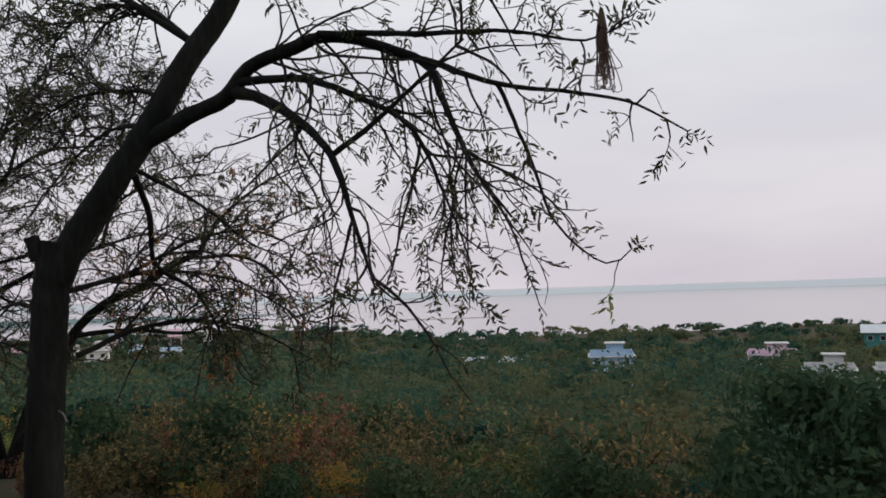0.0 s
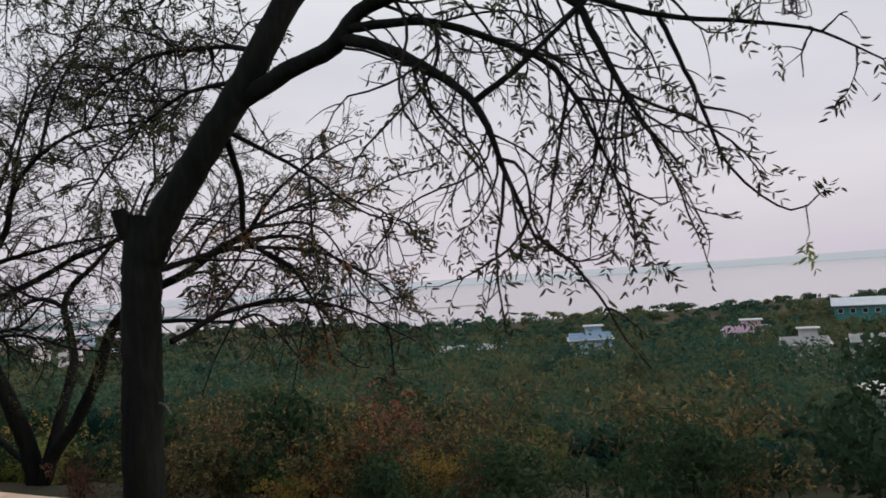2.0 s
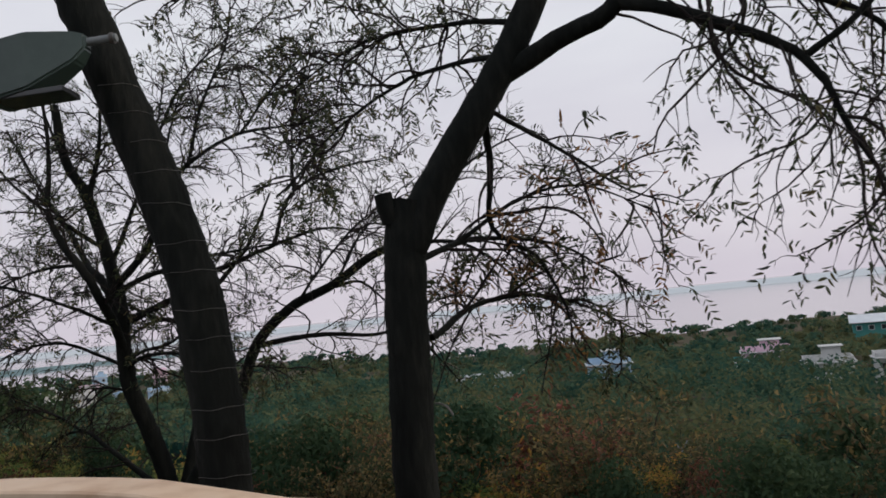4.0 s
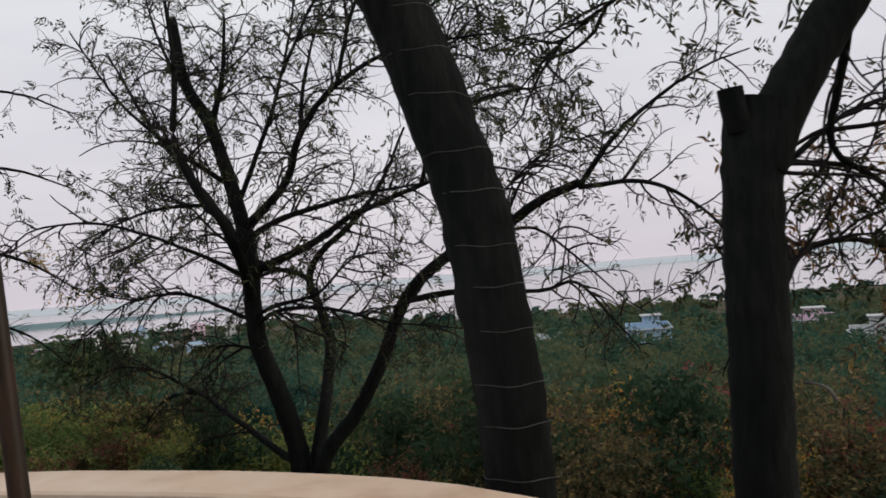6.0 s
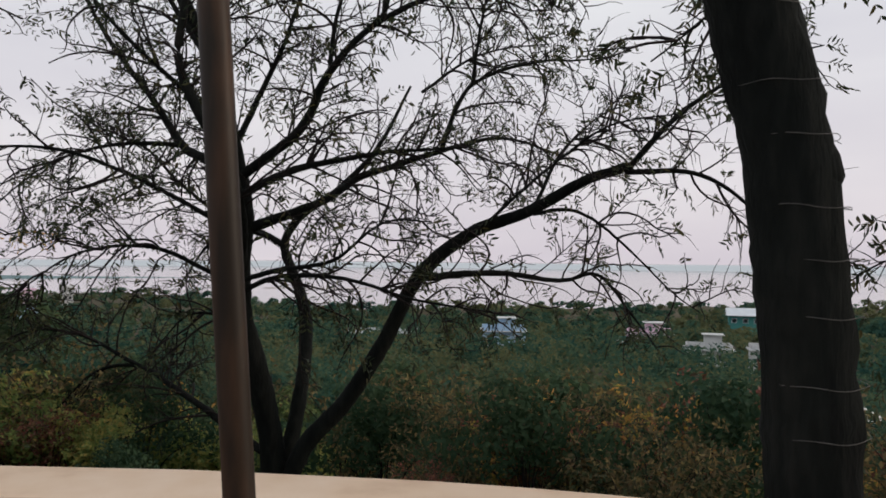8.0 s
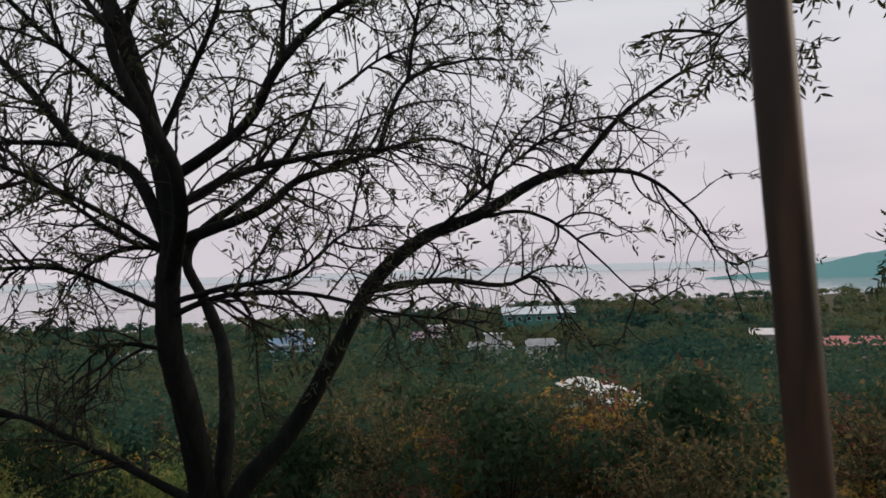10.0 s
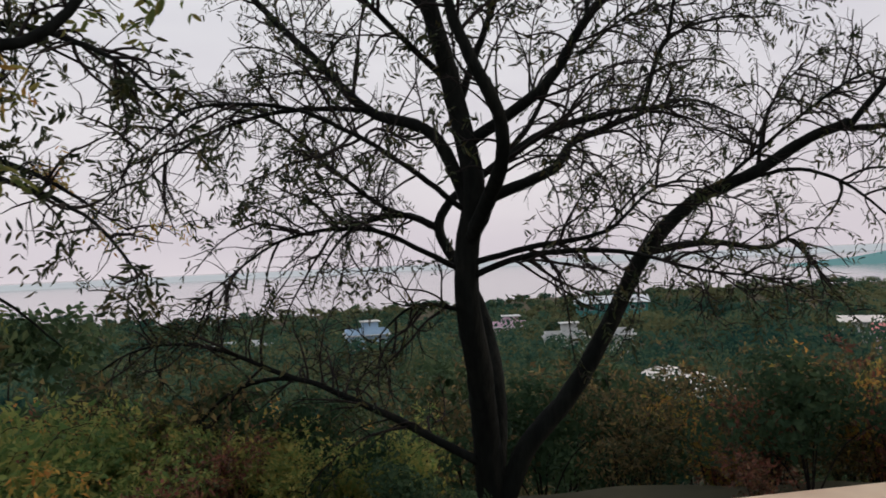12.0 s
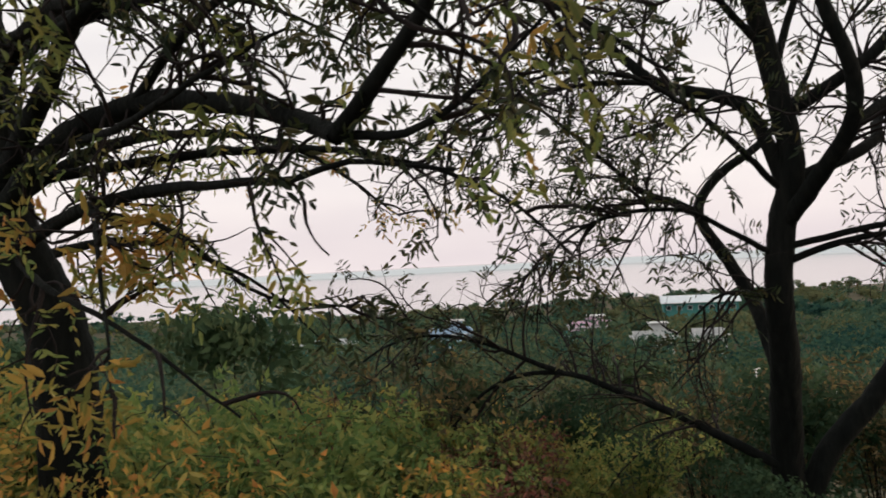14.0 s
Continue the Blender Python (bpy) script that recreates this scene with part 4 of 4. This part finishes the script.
rng_s = np.random.default_rng(17)
protos = [bush("green_bush", "dense green wayside bush on the slope", 1, 1.2, 0.95, BUSH, 0.10),
          shrub("yellowing_shrub", "straggling shrub with yellow and orange dry leaves", 2, 1.2, 0.9, GOLD, 12, 0.07, 0.42, 40),
          shrub("red_leaved_shrub", "thin shrub with reddish brown leaves", 3, 1.0, 0.8, RED, 11, 0.065, 0.42, 36),
          bush("tall_green_bush", "tall loose green bush on the slope", 4, 2.0, 1.1, SHADE, 0.10),
          bush("dark_green_bush", "dark green bush with clumped leaves", 6, 1.5, 1.3, SHADE, 0.09),
          shrub("withered_shrub", "straggling shrub with withered brown and olive leaves", 7, 1.2, 0.95, WITHERED, 16, 0.06, 0.42, 46),
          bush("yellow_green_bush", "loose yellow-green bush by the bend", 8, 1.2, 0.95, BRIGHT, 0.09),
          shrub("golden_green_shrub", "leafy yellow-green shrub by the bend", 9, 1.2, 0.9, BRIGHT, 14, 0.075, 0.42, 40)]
spots = [(5, -2.2, 8.3, 0.85), (5, -1.3, 8.8, 0.8), (2, -1.2, 8.2, 0.6), (1, -1.7, 8.5, 0.45), (4, -2.0, 7.6, 0.5), (5, -3.6, 8.6, 0.75), (4, -3.2, 9.3, 0.8), (4, -4.6, 9.6, 0.7), (5, -4.2, 8.2, 0.7), (1, -2.9, 8.0, 0.4), (1, -2.4, 9.6, 0.45), (7, -3.1, 8.7, 0.4),
         (5, -4.9, 11.2, 0.85), (2, -3.9, 11.6, 0.75), (4, -5.6, 12.0, 0.9), (3, -8.2, 12.6, 0.8), (7, -9.2, 10.3, 0.6), (1, -10.7, 9.5, 0.7), (1, -12.0, 10.2, 0.85), (5, -4.2, 10.4, 0.8), (1, -4.6, 10.4, 0.4), (5, -3.2, 10.6, 0.8),
         (7, -10.0, 10.0, 0.9), (2, -9.0, 9.9, 0.6), (1, -9.6, 9.4, 0.5), (6, -11.2, 12.2, 1.0), (4, -8.0, 11.6, 0.7), (4, -7.6, 9.6, 0.4), (2, -5.4, 9.2, 0.45), (4, -1.0, 7.4, 0.6), (4, 0.6, 8.0, 0.7), (5, 1.4, 9.6, 0.8), (1, -11.9, 9.3, 0.75), (1, -11.1, 9.3, 0.8), (7, -10.5, 10.6, 0.9), (6, -9.4, 11.6, 0.75), (2, -9.7, 12.4, 1.0), (6, -8.6, 12.0, 0.7), (7, -10.9, 10.9, 0.75), (1, -12.6, 11.4, 1.1),
         (2, -8.9, 11.0, 0.5), (7, -8.2, 10.8, 0.5), (6, -9.0, 11.2, 0.6), (7, -8.4, 13.6, 1.1), (6, -7.0, 13.8, 0.9), (1, -8.0, 13.0, 0.9), (6, -10.2, 13.4, 1.2), (7, -9.2, 14.2, 1.3), (1, -10.2, 12.6, 0.9), (6, -6.2, 14.6, 1.0), (6, -7.6, 12.4, 0.7), (7, -7.2, 11.8, 0.7), (7, -11.8, 11.6, 1.1), (2, -10.3, 11.6, 0.6), (6, -10.6, 12.0, 0.9), (7, -9.7, 11.0, 0.7), (6, -8.0, 12.2, 0.7)]
# tall withered, red and yellow shrubs behind the parapet and round the spreading tree
spots += [(5, -3.9, 11.0, 1.15), (5, -4.7, 12.0, 1.2), (2, -2.7, 10.7, 1.35), (1, -3.1, 10.3, 0.9), (5, -2.2, 11.2, 1.3), (5, -1.2, 11.4, 1.5), (5, -5.9, 13.0, 1.4), (1, -4.1, 11.3, 0.85), (2, -4.4, 10.2, 0.8), (2, -3.4, 9.9, 0.8),
          (2, -2.2, 8.5, 0.8), (7, -9.0, 11.6, 0.85), (6, -8.5, 11.2, 0.6), (7, -9.5, 12.0, 0.95), (1, -8.3, 12.6, 0.9), (2, -8.6, 10.9, 0.6), (1, -2.1, 9.1, 0.5), (1, -9.9, 9.0, 0.75), (2, -9.0, 9.4, 0.5)]
spots += [(0, -12.6, 12.9, 1.1), (0, -6.9, 15.6, 1.2), (0, -13.4, 11.0, 1.0)]
used = set()


def open_view(x, y):
    """The gaps in the trees towards the red-roofed house and the white shed."""
    az = math.degrees(math.atan2(x + 7.7, y - 4.6))
    return (44 < az < 54 or 33 < az < 40) and math.hypot(x, y) > 9


for k in range(110):
    x = rng_s.uniform(-24, 18)
    y = float(edge_y(x)) + rng_s.uniform(5.0, 26)
    pick = (int(rng_s.choice([5, 3, 4, 3, 4, 4, 3])), x, y, rng_s.uniform(0.8, 1.5))
    if not open_view(x, y):
        spots.append(pick)
for kind, x, y, size in spots:
    m = put_on(protos[kind], x, y, rng_s.uniform(0, 6.28), size)
    if kind not in used:
        used.add(kind)
        protos[kind].matrix_basis = m
        tagged(protos[kind], group="bushes on the slope")
    else:
        p = protos[kind]
        c = copy_thing(p, Matrix())
        c.matrix_basis = m


# ---- slope trees and far woods ----
def slope_tree(name, label, seed, height, mat):
    rng = np.random.default_rng(seed)
    root = tagged(new(name), label, "tree", group="trees on the hillside")
    tk = Tubes(5)
    lv = Leaves()
    tk.add(spline([(0, 0, -0.5), (0.1, 0.05, height * 0.25), (-0.05, 0.1, height * 0.55), (0.1, 0, height * 0.8)], 0.4), np.linspace(0.14, 0.03, len(spline([(0, 0, -0.5), (0.1, 0.05, height * 0.25), (-0.05, 0.1, height * 0.55), (0.1, 0, height * 0.8)], 0.4))))
    for k in range(14):
        a = rng.uniform(0, 6.283)
        r = height * rng.uniform(0.22, 0.46)
        z = height * rng.uniform(0.42, 0.92)
        c = np.array([r * math.cos(a), r * math.sin(a), z])
        tk.add(spline([(0, 0, z * 0.55), tuple(c * [0.5, 0.5, 0.82]), tuple(c)], 0.4), np.linspace(0.05, 0.012, len(spline([(0, 0, z * 0.55), tuple(c * [0.5, 0.5, 0.82]), tuple(c)], 0.4))))
        for q in range(230):
            d = rng.normal(size=3)
            d /= np.linalg.norm(d)
            p = c + d * np.array([1, 1, 0.72]) * height * 0.19 * rng.uniform(0.35, 1.0) ** 0.5
            w = np.cross(d + rng.normal(size=3) * 0.3, rng.normal(size=3)) + np.array([0, 0, -0.3])
            w /= np.linalg.norm(w)
            s = rng.uniform(0.19, 0.4)
            lv.add(p, w, np.cross(d, w), s, s * 0.55)
    tk.make("trunk", BARK, root)
    tagged(lv.make("crown", mat, root), kind="stuff")
    return root


st = [slope_tree("hillside_tree", "round-crowned green tree on the hillside", 31, 5.0, OLIVE),
      slope_tree("olive_tree_crown", "spreading olive green tree on the hillside", 32, 4.4, NEEM),
      slope_tree("dark_hillside_tree", "dark bushy tree on the hillside", 33, 5.2, WOODS)]
st[1].name = "hillside_tree"
st[2].name = "hillside_tree"
first = set()
for k in range(200):
    x = rng_s.uniform(-75, 85)
    d = 15 + 62 * rng_s.random() ** 0.8
    y = float(edge_y(x)) + d
    kind = int(rng_s.choice([0, 1, 2, 2]))
    if open_view(x, y) and d > 18:
        continue
    size = rng_s.uniform(0.55, 0.95) * (0.7 if d < 24 else 1.0)
    m = put_on(st[kind], x, y, rng_s.uniform(0, 6.28), size)
    if kind not in first:
        first.add(kind)
        st[kind].matrix_basis = m
    else:
        copy_thing(st[kind], Matrix()).matrix_basis = m

HOUSES = [(-135, 379), (29.8, 178), (76, 205), (65, 148), (120, 222), (42, 74), (4, 219), (104, 99), (120, 123)]


def far_woods(count, per, r0, r1, seed):
    """Crowns of leaf sprays over the plain, thinning to clearings, as one mesh."""
    rng = np.random.default_rng(seed)
    az = np.radians(rng.uniform(-62, 84, count * 3))
    r = r0 * (r1 / r0) ** rng.random(count * 3)
    x, y = -4 + r * np.sin(az), 2 + r * np.cos(az)
    ok = r < shore(np.degrees(az)) - 4
    for hx, hy in HOUSES:
        hd = math.hypot(hx, hy)
        # keep each house and the strip before it clear
        ux, uy = hx / hd, hy / hd
        along, across = x * ux + y * uy, np.abs(x * uy - y * ux)
        ok &= ~((across < 8) & (along > hd - 9) & (along < hd + 7))
    clear = np.sin(x * 0.045 + 1) * np.cos(y * 0.038 + x * 0.012)
    ok &= clear > -0.9
    x, y, r = x[ok][:count], y[ok][:count], r[ok][:count]
    n = len(x)
    h = rng.uniform(2.6, 8.0, n) * (1 + 0.3 * (rng.random(n) < 0.05))
    # low spreading scrub towards the shore, with a few tall crowns
    out = smooth(170, 300, r)
    tall = rng.random(n) < 0.03
    h = h * (1 - 0.42 * out) * np.where(tall, 1 + 0.7 * out, 1)
    w = h * rng.uniform(0.42, 0.72, n) * (1 + 1.1 * out * ~tall)
    z = ground_z(x, y)
    lobes = 6
    la, lr, lz = rng.uniform(0, 6.283, (n, lobes)), rng.uniform(0.1, 0.8, (n, lobes)), rng.uniform(0.15, 0.85, (n, lobes))
    li = rng.integers(0, lobes, (n, per))
    pick = np.arange(n)[:, None]
    d = rng.normal(size=(n, per, 3))
    d /= np.linalg.norm(d, axis=2, keepdims=True)
    d[..., 2] = np.where(d[..., 2] < -0.25, -d[..., 2], d[..., 2])
    rad = (w * 0.55)[:, None] * rng.uniform(0.78, 1.0, (n, per))
    cx = x[:, None] + w[:, None] * lr[pick, li] * np.cos(la[pick, li]) + d[..., 0] * rad
    cy = y[:, None] + w[:, None] * lr[pick, li] * np.sin(la[pick, li]) + d[..., 1] * rad
    cz = z[:, None] + h[:, None] * lz[pick, li] + d[..., 2] * rad * 0.65
    c = np.stack([cx, cy, cz], -1).reshape(-1, 3)
    s = (np.clip(r / 260, 0.29, 1.1)[:, None] * rng.uniform(0.5, 1.1, (n, per))).reshape(-1, 1)
    dn = d.reshape(-1, 3) + rng.normal(size=c.shape) * 0.16
    u = np.cross(dn, rng.normal(size=c.shape))
    u /= np.linalg.norm(u, axis=1, keepdims=True)
    v = np.cross(u, dn)
    v /= np.linalg.norm(v, axis=1, keepdims=True)
    verts = np.stack([c - u * s, c + v * s * 0.55, c + u * s, c - v * s * 0.55], 1).reshape(-1, 3)
    faces = np.arange(len(c) * 4).reshape(-1, 4)
    return mesh_ob("woods", verts, faces, WOODS)


tagged(far_woods(6200, 84, 55, 1500, 41), "dense dark green woods covering the river plain", "woods", kind="stuff")


# ---- far land ----
def ridge(name, label, az0, az1, r, heights, depth, mat, seed):
    rng = np.random.default_rng(seed)
    n = 160
    az = np.radians(np.linspace(az0, az1, n))
    t = np.linspace(0, 1, n)
    h = np.interp(t, np.linspace(0, 1, len(heights)), heights)
    rough = np.convolve(rng.normal(size=n + 8), np.ones(9) / 9, "valid")
    h = h + np.maximum(0.1, h + 26) * 0.10 * rough
    v, f = [], []
    for k in range(n):
        for rr, zz in ((r, -27.0), (r + depth * 0.4, (h[k] - 26) * 0.55), (r + depth, h[k]), (r + 2 * depth, -27.0)):
            v.append((-4 + rr * math.sin(az[k]), 2 + rr * math.cos(az[k]), zz))
        if k:
            for q in range(3):
                f.append((4 * k - 4 + q, 4 * k + q, 4 * k + q + 1, 4 * k - 3 + q))
    return tagged(mesh_ob(name, v, f, mat, smooth=True), label, "hills", kind="structure")


# each ridge is given a faint glow so that it looks hazed by distance
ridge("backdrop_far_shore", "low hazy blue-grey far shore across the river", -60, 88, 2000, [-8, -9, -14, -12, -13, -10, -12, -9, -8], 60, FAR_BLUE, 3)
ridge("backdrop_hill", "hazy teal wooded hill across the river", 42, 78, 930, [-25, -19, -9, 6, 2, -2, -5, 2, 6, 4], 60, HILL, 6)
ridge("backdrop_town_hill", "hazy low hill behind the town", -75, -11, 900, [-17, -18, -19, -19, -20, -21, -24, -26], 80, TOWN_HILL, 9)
bm = bmesh.new()
for k in range(9):
    cx, cy = -70 + k * 11, 668 + 3 * math.sin(k)
    r = bmesh.ops.create_cone(bm, cap_ends=True, segments=18, radius1=1, radius2=0.5, depth=0.5)
    bmesh.ops.transform(bm, matrix=Matrix.LocRotScale((cx, cy, -25.85), None, (11, 4.0 + math.cos(k * 2), 1.2)), verts=r["verts"])
me = bpy.data.meshes.new("sandbar")
bm.to_mesh(me)
bm.free()
me.materials.append(SAND)
tagged(new("sandbar", me), "long low sandbar in the river", "sandbar", kind="structure")


# ---- houses ----
def house(name, label, x, y, z, w, d, storeys, turn, wall, roof="flat", trim=None, tower=True, base=3.0):
    """A plastered house: walls with recessed windows, slabs, parapet or sheet roof."""
    root = tagged(new(name), label, "house")
    root.matrix_world = pose(x, y, z, 0, 0, turn)
    trim = trim or WALL_WHITE
    H = 3.1
    bm = bmesh.new()
    box(bm, -w / 2, w / 2, -d / 2, d / 2, -base, storeys * H)
    part("wall", bm, wall, root)
    for s in range(storeys):
        bm = bmesh.new()
        box(bm, -w / 2 - 0.5, w / 2 + 0.5, -d / 2 - 0.9, d / 2 + 0.3, (s + 1) * H - 0.12, (s + 1) * H + 0.08, 0.02)
        part("slab", bm, trim, root)
        nwin = max(2, int(w / 3))
        for k in range(nwin):
            cx = -w / 2 + (k + 0.5) * w / nwin
            win = tagged(part("window", box(bmesh.new(), cx - 0.75, cx + 0.75, -d / 2 - 0.07, -d / 2 + 0.05, s * H + 0.9, s * H + 2.3, 0.01), trim, root))
            part("pane", box(bmesh.new(), cx - 0.6, cx + 0.6, -d / 2 - 0.085, -d / 2 - 0.06, s * H + 1.02, s * H + 2.18), PANE, win)
    top = storeys * H
    if roof == "flat":
        for x0, x1, y0, y1 in ((-w / 2, w / 2, -d / 2, -d / 2 + 0.15), (-w / 2, w / 2, d / 2 - 0.15, d / 2), (-w / 2, -w / 2 + 0.15, -d / 2 + 0.15, d / 2 - 0.15), (w / 2 - 0.15, w / 2, -d / 2 + 0.15, d / 2 - 0.15)):
            part("roof_parapet", box(bmesh.new(), x0, x1, y0, y1, top + 0.09, top + 0.95, 0.02), wall, root)
        if tower:
            part("stair_tower", box(bmesh.new(), -w * 0.1, w * 0.28, -d * 0.2, d * 0.25, top + 0.09, top + 2.7, 0.03), wall, root)
            part("tower_slab", box(bmesh.new(), -w * 0.15, w * 0.33, -d * 0.3, d * 0.3, top + 2.71, top + 2.9, 0.03), trim, root)
    else:
        bm = bmesh.new()
        yy, zz = d / 2 + 1.0, top + 0.1
        rise = d * 0.16
        pts = [(-yy, zz), (0, zz + rise), (yy, zz), (yy, zz - 0.08), (0, zz + rise - 0.08), (-yy, zz - 0.08)]
        a = [bm.verts.new((-w / 2 - 0.8, p, q)) for p, q in pts]
        b = [bm.verts.new((w / 2 + 0.8, p, q)) for p, q in pts]
        bm.faces.new(a), bm.faces.new(b[::-1])
        for q in range(6):
            bm.faces.new((a[q], b[q], b[(q + 1) % 6], a[(q + 1) % 6]))
        bmesh.ops.recalc_face_normals(bm, faces=bm.faces)
        part("roof", bm, roof, root)
    return root


house("blue_house", "two-storey pale blue house among trees", 29.8, 178, -21.2, 9.5, 8, 2, -8, WALL_BLUE)
house("pink_house", "pink and white two-storey house with stair tower", 76, 205, -24.6, 12, 9, 2, -18, WALL_PINK)
house("teal_annexe", "small teal-painted annexe beside a house", 69.5, 204, -23.6, 4.5, 6, 1, -18, WALL_TEAL, tower=False)
house("white_house", "low white flat-roofed house among trees", 65, 148, -19.0, 8.5, 6, 1, -22, WALL_WHITE)
house("white_cottage", "small white cottage among trees", 76, 146, -19.0, 6, 5, 1, -22, WALL_WHITE, tower=False)
house("tin_roofed_hall", "long teal-walled hall with a pale tin roof", 121, 224, -18.2, 22, 12, 1, -26, WALL_TEAL, ROOF_TIN)
house("long_shed", "long low shed with a grey roof", 4, 219, -22.6, 18, 7, 1, 0, WALL_TEAL, ROOF_GREY)
house("white_tower_house", "slim white three-storey house at the town edge", -135, 379, -23.6, 4.5, 4.5, 3, 19, WALL_WHITE, tower=False)
house("white_roofed_shed", "long shed with a weathered white sheet roof", 42, 74, -16.2, 17, 4.2, 1, 77, WALL_WHITE, ROOF_WHITE)
house("red_roofed_house", "long house with a red sheet roof", 105, 98.5, -17.0, 15, 7, 1, -44, WALL_PINK, ROOF_RED, base=4.5)
house("white_roofed_house", "low house with a white sheet roof", 120, 123, -18.0, 11, 6, 1, -44, WALL_WHITE, ROOF_WHITE)
rng_h = np.random.default_rng(12)
for k in range(20):
    a = radians(rng_h.uniform(-46, -20))
    r = rng_h.uniform(280, 450)
    hx, hy = -4 + r * math.sin(a), 2 + r * math.cos(a)
    wall = [WALL_WHITE, WALL_WHITE, WALL_BLUE, WALL_PINK][int(rng_h.integers(4))]
    st_n = int(rng_h.integers(1, 4))
    house("town_house", ["low", "two-storey", "three-storey"][st_n - 1] + " plastered town house with flat roof", hx, hy, float(ground_z(hx, hy)) - 1.4, rng_h.uniform(6, 11), rng_h.uniform(6, 9), st_n, math.degrees(-a) + rng_h.uniform(-25, 25), wall, tower=bool(rng_h.random() < 0.5))["group"] = "houses of the town"
